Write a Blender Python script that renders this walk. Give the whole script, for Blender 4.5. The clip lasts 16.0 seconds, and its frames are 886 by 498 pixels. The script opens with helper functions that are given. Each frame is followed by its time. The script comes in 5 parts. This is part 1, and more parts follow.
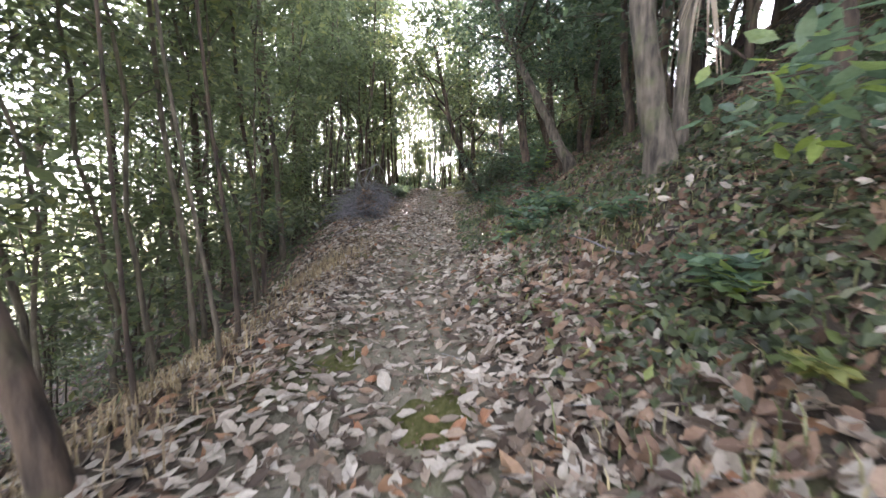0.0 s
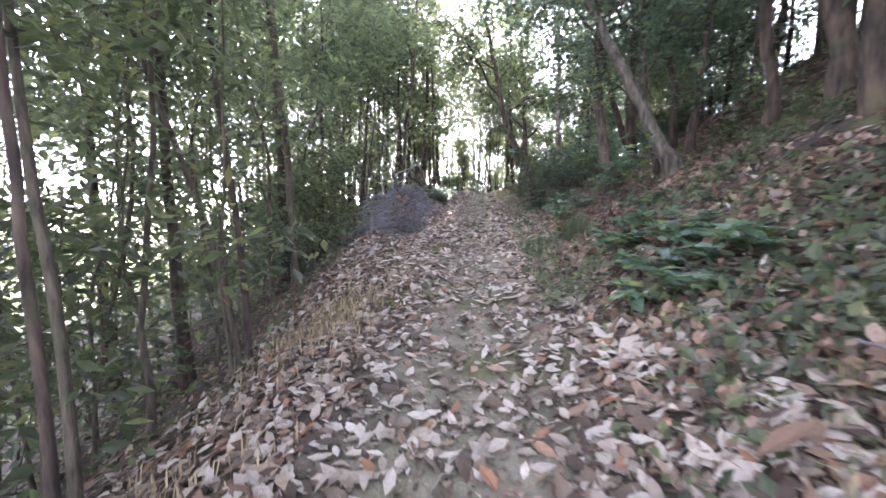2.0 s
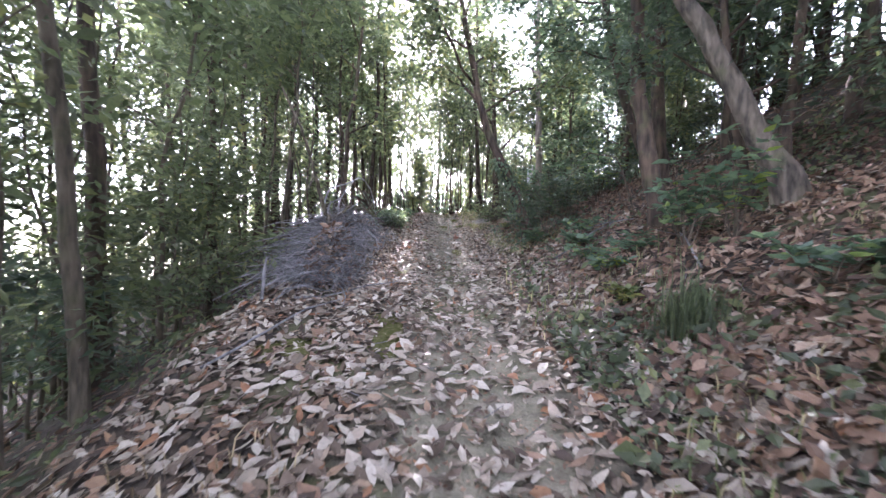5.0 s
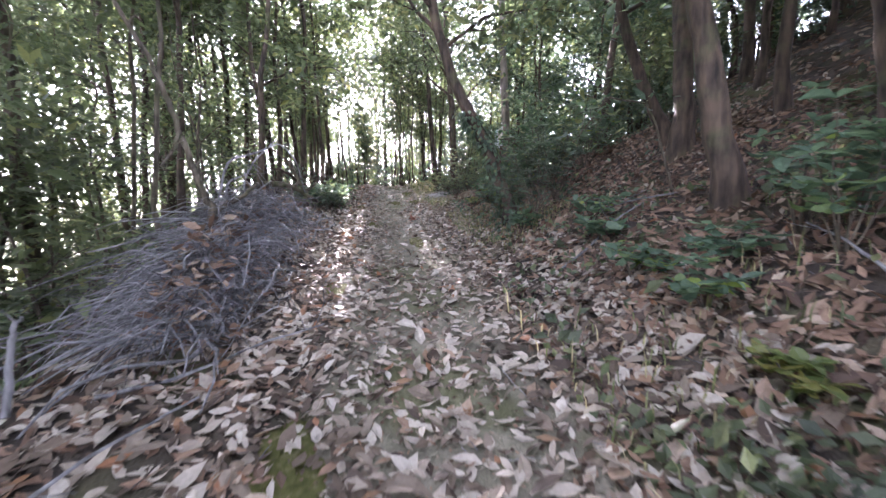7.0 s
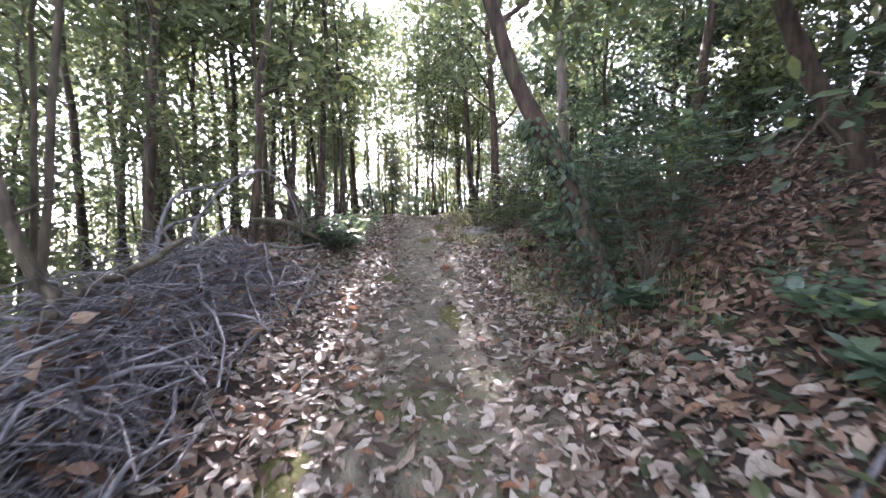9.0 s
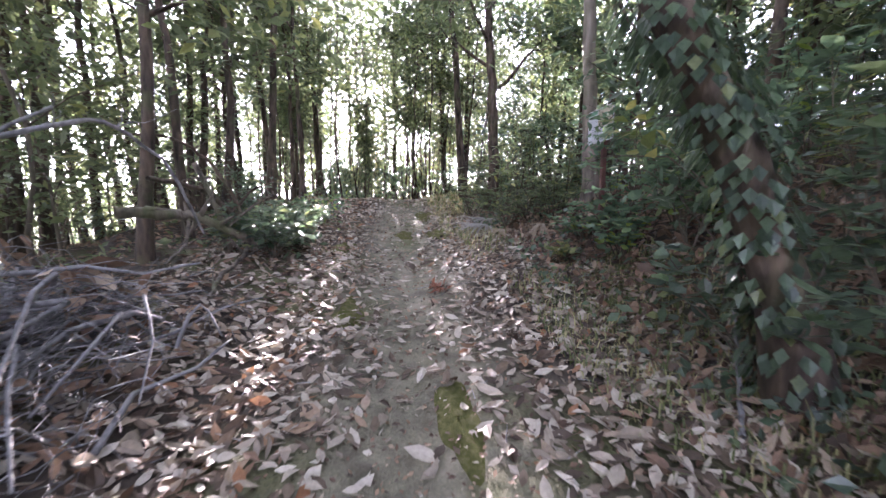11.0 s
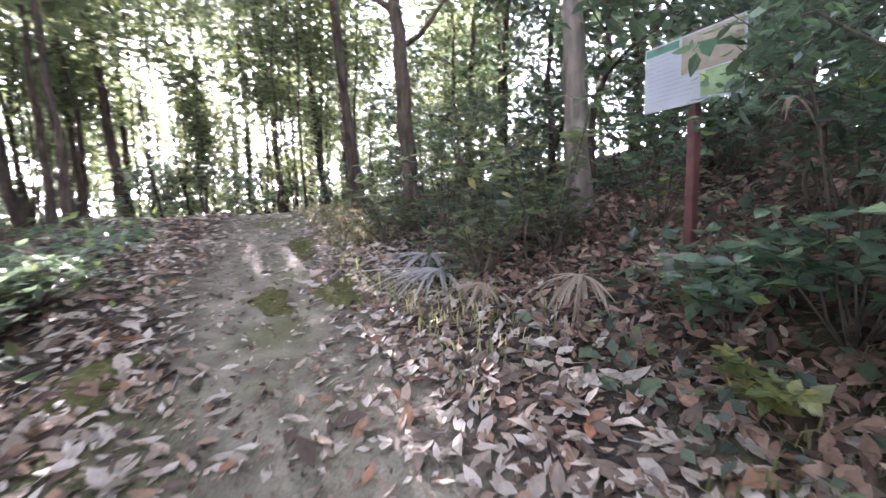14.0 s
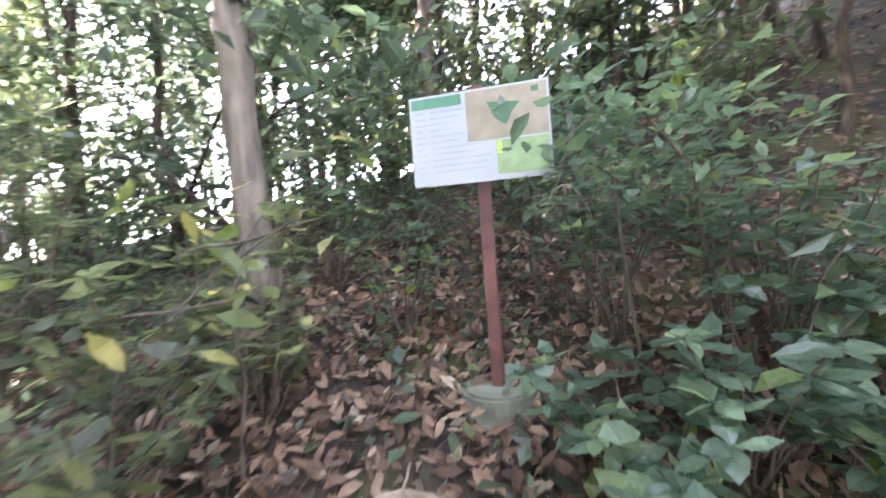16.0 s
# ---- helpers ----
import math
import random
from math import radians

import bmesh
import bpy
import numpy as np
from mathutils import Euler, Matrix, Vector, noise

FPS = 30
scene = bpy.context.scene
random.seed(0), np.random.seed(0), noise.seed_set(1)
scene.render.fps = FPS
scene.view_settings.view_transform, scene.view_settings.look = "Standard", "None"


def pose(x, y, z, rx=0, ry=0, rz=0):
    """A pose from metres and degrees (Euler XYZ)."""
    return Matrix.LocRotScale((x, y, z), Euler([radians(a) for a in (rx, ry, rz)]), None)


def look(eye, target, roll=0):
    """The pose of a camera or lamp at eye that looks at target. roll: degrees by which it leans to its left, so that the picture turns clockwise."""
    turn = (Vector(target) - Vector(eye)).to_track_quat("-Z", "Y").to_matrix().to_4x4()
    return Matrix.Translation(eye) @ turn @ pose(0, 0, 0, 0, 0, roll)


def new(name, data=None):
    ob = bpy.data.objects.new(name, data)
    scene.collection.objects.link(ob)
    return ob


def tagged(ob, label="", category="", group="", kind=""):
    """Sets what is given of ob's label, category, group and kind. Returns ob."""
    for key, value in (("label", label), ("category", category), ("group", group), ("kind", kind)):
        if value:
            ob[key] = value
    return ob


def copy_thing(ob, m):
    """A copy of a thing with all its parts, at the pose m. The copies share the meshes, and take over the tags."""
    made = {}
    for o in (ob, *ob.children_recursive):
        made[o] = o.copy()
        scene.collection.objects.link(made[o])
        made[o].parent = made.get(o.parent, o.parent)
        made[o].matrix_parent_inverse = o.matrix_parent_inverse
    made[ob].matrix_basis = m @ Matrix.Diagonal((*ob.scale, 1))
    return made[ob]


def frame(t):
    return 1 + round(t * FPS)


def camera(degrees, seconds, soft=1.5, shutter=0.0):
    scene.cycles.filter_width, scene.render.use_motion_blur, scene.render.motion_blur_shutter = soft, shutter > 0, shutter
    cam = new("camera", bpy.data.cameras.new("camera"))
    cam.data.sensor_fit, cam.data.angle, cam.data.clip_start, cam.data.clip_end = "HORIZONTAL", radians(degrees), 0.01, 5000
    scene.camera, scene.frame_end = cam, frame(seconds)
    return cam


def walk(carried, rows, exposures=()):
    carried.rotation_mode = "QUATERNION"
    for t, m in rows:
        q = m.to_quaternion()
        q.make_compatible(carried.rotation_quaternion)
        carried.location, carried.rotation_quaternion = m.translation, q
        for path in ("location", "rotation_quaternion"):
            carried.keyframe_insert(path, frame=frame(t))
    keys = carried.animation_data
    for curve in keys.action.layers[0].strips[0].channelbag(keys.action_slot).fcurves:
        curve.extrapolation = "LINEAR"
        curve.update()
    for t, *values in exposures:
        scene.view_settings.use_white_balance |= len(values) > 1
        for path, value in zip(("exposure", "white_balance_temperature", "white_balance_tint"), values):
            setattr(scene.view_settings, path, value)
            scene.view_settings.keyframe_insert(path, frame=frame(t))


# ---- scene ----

# camera and walk
cam = camera(95.3, 16.0, soft=1.5, shutter=0.4)
walk(cam, [
    (0.0, pose(0.000, 0.000, 1.400, 84.70, -0.00, 0.00)),
    (0.5, pose(-0.053, 0.620, 1.481, 84.70, -0.54, 0.65)),
    (1.0, pose(-0.133, 1.241, 1.519, 84.80, -0.79, -0.93)),
    (1.5, pose(-0.154, 1.838, 1.645, 82.90, -2.23, 3.02)),
    (2.0, pose(-0.307, 2.396, 1.699, 84.63, -0.48, 5.67)),
    (2.5, pose(-0.403, 3.001, 1.728, 83.54, -1.65, 13.70)),
    (3.0, pose(-0.546, 3.646, 1.743, 86.06, -1.70, 8.79)),
    (3.5, pose(-0.673, 4.305, 1.842, 87.91, -1.42, 3.14)),
    (4.0, pose(-0.689, 4.934, 1.911, 88.10, -1.81, -0.03)),
    (6.5, pose(-0.729, 8.010, 2.160, 84.00, 0.06, -2.91)),
    (7.0, pose(-0.713, 8.586, 2.256, 82.83, 0.86, -8.04)),
    (7.5, pose(-0.612, 9.224, 2.385, 83.21, -0.02, -5.32)),
    (8.0, pose(-0.593, 9.870, 2.462, 83.83, 0.20, -7.66)),
    (8.5, pose(-0.555, 10.473, 2.534, 84.90, -0.32, -4.47)),
    (9.0, pose(-0.550, 11.036, 2.600, 86.00, 0.51, -3.37)),
    (9.5, pose(-0.622, 11.707, 2.675, 84.00, -1.48, -4.84)),
    (12.0, pose(-0.441, 14.561, 2.792, 83.22, 0.77, -7.12)),
    (12.5, pose(-0.425, 15.136, 2.878, 84.72, 0.33, -7.47)),
    (13.0, pose(-0.440, 15.706, 2.912, 85.61, 1.68, -13.07)),
    (13.5, pose(-0.424, 16.293, 2.925, 84.17, 1.77, -15.69)),
    (14.0, pose(-0.448, 16.895, 2.966, 82.96, 2.11, -24.27)),
    (14.5, pose(-0.384, 17.403, 3.018, 81.86, 3.67, -34.15)),
    (15.0, pose(-0.220, 17.861, 3.127, 83.97, 3.00, -45.37)),
    (15.5, pose(-0.059, 18.253, 3.203, 84.09, 3.85, -63.89)),
    (16.0, pose(0.226, 18.474, 3.267, 88.41, 4.36, -76.75)),
], exposures=[(0.0, 3.75, 6150, 23), (1.5, 4.27, 5750, 30), (3.5, 4.27, 5700, 30), (7.5, 4.28, 5750, 30), (9.5, 4.28, 5800, 31), (13.0, 4.38, 5750, 33), (14.5, 4.8, 5750, 33), (15.5, 5.15, 5850, 30), (16.0, 5.58, 5950, 28)])

# daylight
SUN_AZIMUTH, SUN_HEIGHT = -4.7, 17.0
world = bpy.data.worlds.new("world")
scene.world = world
world.use_nodes = True
wn, wl = world.node_tree.nodes, world.node_tree.links
sky = wn.new("ShaderNodeTexSky")
sky.sky_type = "NISHITA"
sky.sun_disc = False
sky.sun_elevation, sky.sun_rotation = radians(SUN_HEIGHT), radians(SUN_AZIMUTH)
sky.air_density, sky.dust_density, sky.ozone_density = 1.0, 0.5, 1.5
wn["Background"].inputs["Strength"].default_value = 0.15
haze = wn.new("ShaderNodeHueSaturation")
haze.inputs["Saturation"].default_value = 0.25
wl.new(sky.outputs[0], haze.inputs["Color"])
wl.new(haze.outputs[0], wn["Background"].inputs["Color"])
sun = new("sun", bpy.data.lights.new("sun", "SUN"))
sun.data.energy, sun.data.angle, sun.data.color = 5.0, radians(0.6), (1.0, 0.9, 0.76)
sun_way = Vector((math.sin(radians(SUN_AZIMUTH)) * math.cos(radians(SUN_HEIGHT)), math.cos(radians(SUN_AZIMUTH)) * math.cos(radians(SUN_HEIGHT)), math.sin(radians(SUN_HEIGHT))))
sun.matrix_world = look(sun_way * 60, (0, 0, 0))


# materials
def material(name):
    m = bpy.data.materials.new(name)
    m.use_nodes = True
    n, l = m.node_tree.nodes, m.node_tree.links
    return m, n, l, n["Principled BSDF"]


def ramp(n, l, fac, stops):
    r = n.new("ShaderNodeValToRGB")
    while len(r.color_ramp.elements) < len(stops):
        r.color_ramp.elements.new(0.5)
    for e, (p, c) in zip(r.color_ramp.elements, stops):
        e.position, e.color = p, (*c, 1)
    l.new(fac, r.inputs[0])
    return r.outputs[0]


def tex(n, l, scale, detail=4.0, coords="Object", stretch=None):
    t = n.new("ShaderNodeTexNoise")
    t.inputs["Scale"].default_value, t.inputs["Detail"].default_value = scale, detail
    c = n.new("ShaderNodeTexCoord")
    if stretch:
        mp = n.new("ShaderNodeMapping")
        mp.inputs["Scale"].default_value = stretch
        l.new(c.outputs[coords], mp.inputs[0])
        l.new(mp.outputs[0], t.inputs["Vector"])
    else:
        l.new(c.outputs[coords], t.inputs["Vector"])
    return t.outputs["Fac"]


def mixed(n, l, fac, a, b, blend="MIX"):
    x = n.new("ShaderNodeMix")
    x.data_type, x.blend_type = "RGBA", blend
    for v, i in ((fac, 0), (a, 6), (b, 7)):
        if isinstance(v, (int, float)):
            x.inputs[i].default_value = v
        elif isinstance(v, tuple):
            x.inputs[i].default_value = (*v, 1)
        else:
            l.new(v, x.inputs[i])
    return x.outputs[2]


def relief(n, l, shader, height, strength, distance=0.01):
    b = n.new("ShaderNodeBump")
    b.inputs["Strength"].default_value, b.inputs["Distance"].default_value = strength, distance
    l.new(height, b.inputs["Height"])
    l.new(b.outputs[0], shader.inputs["Normal"])


def leaf_material(name, stops, rough=0.45, through_share=0.35, glow=1.6, shine=0.5):
    """A leaf: colour differs leaf by leaf, and some light comes through it."""
    m, n, l, p = material(name)
    geo, info = n.new("ShaderNodeNewGeometry"), n.new("ShaderNodeObjectInfo")
    add = n.new("ShaderNodeMath")
    add.operation = "MULTIPLY_ADD"
    l.new(info.outputs["Random"], add.inputs[0])
    add.inputs[1].default_value = 0.22
    l.new(geo.outputs["Random Per Island"], add.inputs[2])
    sub = n.new("ShaderNodeMath")
    sub.operation = "SUBTRACT"
    l.new(add.outputs[0], sub.inputs[0])
    sub.inputs[1].default_value = 0.11
    col = ramp(n, l, sub.outputs[0], stops)
    vein = tex(n, l, 45, 3)
    col = mixed(n, l, 0.5, col, ramp(n, l, vein, [(0.3, (0.55, 0.55, 0.55)), (0.7, (1, 1, 1))]), "MULTIPLY")
    l.new(col, p.inputs["Base Color"])
    p.inputs["Roughness"].default_value, p.inputs["Specular IOR Level"].default_value = rough, shine
    tr = n.new("ShaderNodeBsdfTranslucent")
    l.new(mixed(n, l, 1.0, col, (glow, glow, glow * 0.8), "MULTIPLY"), tr.inputs["Color"])
    mx = n.new("ShaderNodeMixShader")
    mx.inputs[0].default_value = through_share
    l.new(p.outputs[0], mx.inputs[1])
    l.new(tr.outputs[0], mx.inputs[2])
    l.new(mx.outputs[0], n["Material Output"].inputs["Surface"])
    return m


def bark_material(name, dark, light, scale=14.0, moss=0.0, vary=False):
    m, n, l, p = material(name)
    grain = tex(n, l, scale, 8, stretch=(1, 1, 0.22))
    col = ramp(n, l, grain, [(0.3, dark), (0.72, light)])
    blot = tex(n, l, 2.3, 4)
    col = mixed(n, l, ramp(n, l, blot, [(0.5, (0, 0, 0)), (0.68, (0.55, 0.55, 0.55))]), col, tuple(min(1, c * 1.3) for c in light))
    if moss:
        col = mixed(n, l, ramp(n, l, tex(n, l, 3.1, 5), [(0.52, (0, 0, 0)), (0.7, (moss, moss, moss))]), col, (0.09, 0.11, 0.04))
    if vary:
        geo = n.new("ShaderNodeNewGeometry")
        col = mixed(n, l, 1.0, col, ramp(n, l, geo.outputs["Random Per Island"], [(0, (0.3, 0.3, 0.3)), (0.6, (0.8, 0.8, 0.8)), (1, (1.35, 1.34, 1.3))]), "MULTIPLY")
    l.new(col, p.inputs["Base Color"])
    p.inputs["Roughness"].default_value = 0.85
    relief(n, l, p, grain, 1.0, 0.035)
    return m


def plain_material(name, colour, rough, spots=0.25, scale=6.0, metal=0.0):
    m, n, l, p = material(name)
    dark = tuple(c * (1 - spots) for c in colour)
    f = tex(n, l, scale, 8)
    l.new(ramp(n, l, f, [(0.35, dark), (0.65, colour)]), p.inputs["Base Color"])
    p.inputs["Roughness"].default_value, p.inputs["Metallic"].default_value = rough, metal
    relief(n, l, p, tex(n, l, scale * 12, 4), 0.25, 0.004)
    return m


def soil_material():
    """Dark leaf mould; worn, paler earth along the trodden line; moss in patches."""
    m, n, l, p = material("soil")
    big, mid, fine = tex(n, l, 0.9, 5), tex(n, l, 5, 8), tex(n, l, 60, 6)
    mould = ramp(n, l, mid, [(0.3, (0.022, 0.017, 0.012)), (0.5, (0.05, 0.038, 0.027)), (0.72, (0.10, 0.077, 0.055))])
    worn = ramp(n, l, mid, [(0.3, (0.11, 0.10, 0.07)), (0.5, (0.18, 0.165, 0.115)), (0.72, (0.27, 0.245, 0.185))])
    c, xyz = n.new("ShaderNodeTexCoord"), n.new("ShaderNodeSeparateXYZ")
    l.new(c.outputs["Object"], xyz.inputs[0])

    def maths(kind, a, b):
        q = n.new("ShaderNodeMath")
        q.operation = kind
        for i, v in enumerate((a, b)):
            if isinstance(v, float):
                q.inputs[i].default_value = v
            else:
                l.new(v, q.inputs[i])
        return q.outputs[0]
    off = maths("ABSOLUTE", maths("ADD", xyz.outputs[0], -PATH_X), 0.0)
    off = maths("ADD", off, maths("MULTIPLY", maths("SUBTRACT", tex(n, l, 1.7, 4), 0.5), 0.9))
    col = mixed(n, l, ramp(n, l, off, [(0.4, (1, 1, 1)), (0.95, (0, 0, 0))]), mould, worn)
    col = mixed(n, l, ramp(n, l, big, [(0.5, (0, 0, 0)), (0.62, (0.72, 0.72, 0.72))]), col, (0.095, 0.105, 0.035))
    col = mixed(n, l, 0.5, col, ramp(n, l, fine, [(0.3, (0.4, 0.4, 0.4)), (0.7, (1, 1, 1))]), "MULTIPLY")
    l.new(col, p.inputs["Base Color"])
    p.inputs["Roughness"].default_value = 0.95
    relief(n, l, p, fine, 0.8, 0.02)
    return m


PATH_X = -0.42
SOIL = soil_material()
FIELD = plain_material("valley_grass", (0.42, 0.42, 0.26), 0.9, 0.4, 0.15)
DRY = leaf_material("dry_leaves", [(0, (0.06, 0.042, 0.03)), (0.25, (0.14, 0.105, 0.075)), (0.5, (0.29, 0.245, 0.195)), (0.82, (0.47, 0.425, 0.36)), (0.93, (0.23, 0.14, 0.08)), (1, (0.30, 0.125, 0.06))], 0.6, 0.12, 1.1, 0.3)
BROWN = leaf_material("brown_leaves", [(0, (0.06, 0.038, 0.027)), (0.35, (0.16, 0.10, 0.066)), (0.75, (0.26, 0.17, 0.115)), (1, (0.38, 0.305, 0.23))], 0.6, 0.12, 1.1, 0.3)
GREEN = leaf_material("sapling_leaves", [(0, (0.045, 0.06, 0.036)), (0.45, (0.075, 0.097, 0.055)), (0.85, (0.11, 0.135, 0.07)), (1, (0.165, 0.175, 0.075))], 0.42, 0.5, 2.5)
DARK = leaf_material("evergreen_leaves", [(0, (0.038, 0.058, 0.042)), (0.5, (0.07, 0.105, 0.072)), (0.9, (0.10, 0.145, 0.09)), (1, (0.16, 0.185, 0.085))], 0.3, 0.45, 2.2)
BROAD = leaf_material("broad_leaves", [(0, (0.075, 0.115, 0.085)), (0.5, (0.115, 0.175, 0.125)), (0.85, (0.15, 0.215, 0.135)), (1, (0.2, 0.26, 0.07))], 0.22, 0.42, 2.0)
LIME = leaf_material("yellow_green_leaves", [(0, (0.085, 0.12, 0.04)), (0.6, (0.15, 0.185, 0.06)), (1, (0.32, 0.29, 0.10))], 0.4, 0.4, 1.6)
STRAW = leaf_material("dry_grass", [(0, (0.14, 0.10, 0.06)), (0.5, (0.30, 0.23, 0.13)), (1, (0.44, 0.36, 0.22))], 0.7, 0.15, 1.1)
FROND = leaf_material("dead_palm", [(0, (0.14, 0.10, 0.065)), (0.5, (0.27, 0.215, 0.15)), (1, (0.38, 0.33, 0.26))], 0.6, 0.15, 1.1)
PALE_FROND = leaf_material("bleached_palm", [(0, (0.15, 0.135, 0.12)), (0.5, (0.27, 0.255, 0.235)), (1, (0.38, 0.365, 0.345))], 0.6, 0.15, 1.1)
BARK = bark_material("brown_bark", (0.01, 0.007, 0.005), (0.10, 0.07, 0.048), 15, 0.4)
BARK_PALE = bark_material("pale_bark", (0.055, 0.044, 0.034), (0.24, 0.205, 0.165), 9, 0.25)
BARK_THIN = bark_material("sapling_bark", (0.035, 0.029, 0.02), (0.13, 0.108, 0.075), 22, 0.4)
BARK_GREY = bark_material("grey_bark", (0.016, 0.013, 0.01), (0.15, 0.125, 0.095), 16, 0.6)
TWIG = bark_material("grey_dead_wood", (0.085, 0.083, 0.086), (0.30, 0.295, 0.30), 18, 0.0, True)


# shape of the land
PROFILE_Y = np.array([-60, -12, 0, 7.5, 12.2, 14.4, 18.2, 22, 25.6, 27.5, 31, 45, 80])
PROFILE_Z = np.array([-5, -1.2, 0, 0.74, 1.2, 1.4, 1.84, 2.36, 2.9, 2.75, 1.6, -6, -14])


def ground_z(x, y):
    """Height of the ground: a path that climbs to a crest, a bank on one side, a drop on the other."""
    x, y = np.clip(np.asarray(x, float), -90, 90), np.clip(np.asarray(y, float), -90, 90)
    base = sum(np.interp(y + d, PROFILE_Y, PROFILE_Z) for d in (-1.2, -0.6, 0, 0.6, 1.2)) / 5
    dx = x - PATH_X
    late = 1 / (1 + np.exp(-np.clip((y - 9.5) * 1.4, -50, 50)))
    past = 1 / (1 + np.exp(-np.clip((y - 21.5) * 0.7, -50, 50)))
    ridge = 1 / (1 + np.exp(-np.clip((y - 17.5) * 0.9, -50, 50)))
    toe = 0.95 + 0.15 * np.sin(y * 0.9) - 0.05 * late
    rise = np.log1p(np.exp((dx - toe) * 4)) / 4
    bank = rise * (0.62 - 0.2 * late - 0.19 * ridge) * (1 - 0.65 * past) + (0.12 + 0.14 * np.clip((y - 4.5) / 4, 0, 1)) * (1 - 0.7 * past) * np.log1p(np.exp(np.clip((dx - 4.0) * 2, -50, 50))) / 2
    bank = np.where(dx > 14, bank - (dx - 14) * 0.35, bank)
    edge = 1.45 + 0.85 * late + 3.2 * ridge + 0.2 * np.sin(y * 0.7 + 1)
    fall = np.log1p(np.exp((-dx - edge) * 3)) / 3
    drop = 9.5 * np.tanh(fall * (0.62 - 0.1 * late - 0.1 * ridge) / 9.5) + 0.03 * ridge * np.clip(-dx - 1, 0, 6)
    berm = 0.26 * np.exp(-(((dx + 2.35) / 0.75) ** 2)) / (1 + np.exp(-np.clip((y - 11.2) * 2, -50, 50))) / (1 + np.exp(np.clip((y - 19.0) * 2, -50, 50)))
    dish = 0.05 * np.exp(-((dx / 0.6) ** 2))
    bumps = 0.03 * np.sin(x * 2.1 + y * 1.3) * np.sin(y * 1.7 - x * 0.8) + 0.012 * np.sin(x * 7.3 + 1) * np.sin(y * 6.1 + x * 2)
    rough = np.clip(np.abs(dx) - 0.5, 0.25, 2.0)
    z = base + bank + berm - drop - dish + bumps * rough
    far = np.clip((np.hypot(x, y - 10) - 30) / 25, 0, 1)
    return z * (1 - far) + np.where(x > 14, 1.0, -11.0) * far


# building helpers
RNG = np.random.default_rng(7)


def mesh_of(name, verts, faces, mat, smooth=False):
    """A mesh from an array of corners and an array of faces that all have as many corners."""
    verts, faces = np.asarray(verts, np.float32), np.asarray(faces, np.int32)
    me = bpy.data.meshes.new(name)
    k = faces.shape[1]
    me.vertices.add(len(verts))
    me.vertices.foreach_set("co", verts.ravel())
    me.loops.add(faces.size)
    me.loops.foreach_set("vertex_index", faces.ravel())
    me.polygons.add(len(faces))
    me.polygons.foreach_set("loop_start", np.arange(0, faces.size, k, dtype=np.int32))
    me.polygons.foreach_set("loop_total", np.full(len(faces), k, np.int32))
    me.polygons.foreach_set("use_smooth", np.full(len(faces), smooth))
    me.update(calc_edges=True)
    me.validate()
    me.materials.append(mat)
    return me


def part_of(name, me, parent=None, label=""):
    ob = new(name, me)
    ob.parent = parent
    return tagged(ob, label)


def part(name, bm, mat, parent, label=""):
    me = bpy.data.meshes.new(name)
    bm.to_mesh(me)
    bm.free()
    me.materials.append(mat)
    return part_of(name, me, parent, label)


def unit(v):
    return v / np.maximum(np.linalg.norm(v, axis=-1, keepdims=True), 1e-9)


def tube(points, radii, sides=7, lumps=0.0, rng=RNG):
    """Corners and quads of a tapered tube along points."""
    points, radii = np.asarray(points, float), np.asarray(radii, float)
    along = unit(np.gradient(points, axis=0))
    ref = np.where(np.abs(along[:, :1]) < 0.8, [[1.0, 0, 0]], [[0, 1.0, 0]])
    u = unit(np.cross(along, ref))
    w = np.cross(along, u)
    a = np.linspace(0, 2 * np.pi, sides, endpoint=False)
    r = radii[:, None] * (1 + lumps * rng.normal(size=(len(points), sides)))
    v = points[:, None] + r[..., None] * (np.cos(a)[None, :, None] * u[:, None] + np.sin(a)[None, :, None] * w[:, None])
    i = np.arange(len(points) - 1)[:, None] * sides
    j, k = np.arange(sides), (np.arange(sides) + 1) % sides
    f = np.stack([i + j, i + k, i + k + sides, i + j + sides], -1).reshape(-1, 4)
    return v.reshape(-1, 3), f


def joined(pieces):
    vs, fs, n = [], [], 0
    for v, f in pieces:
        vs.append(v)
        fs.append(f + n)
        n += len(v)
    return np.concatenate(vs), np.concatenate(fs)


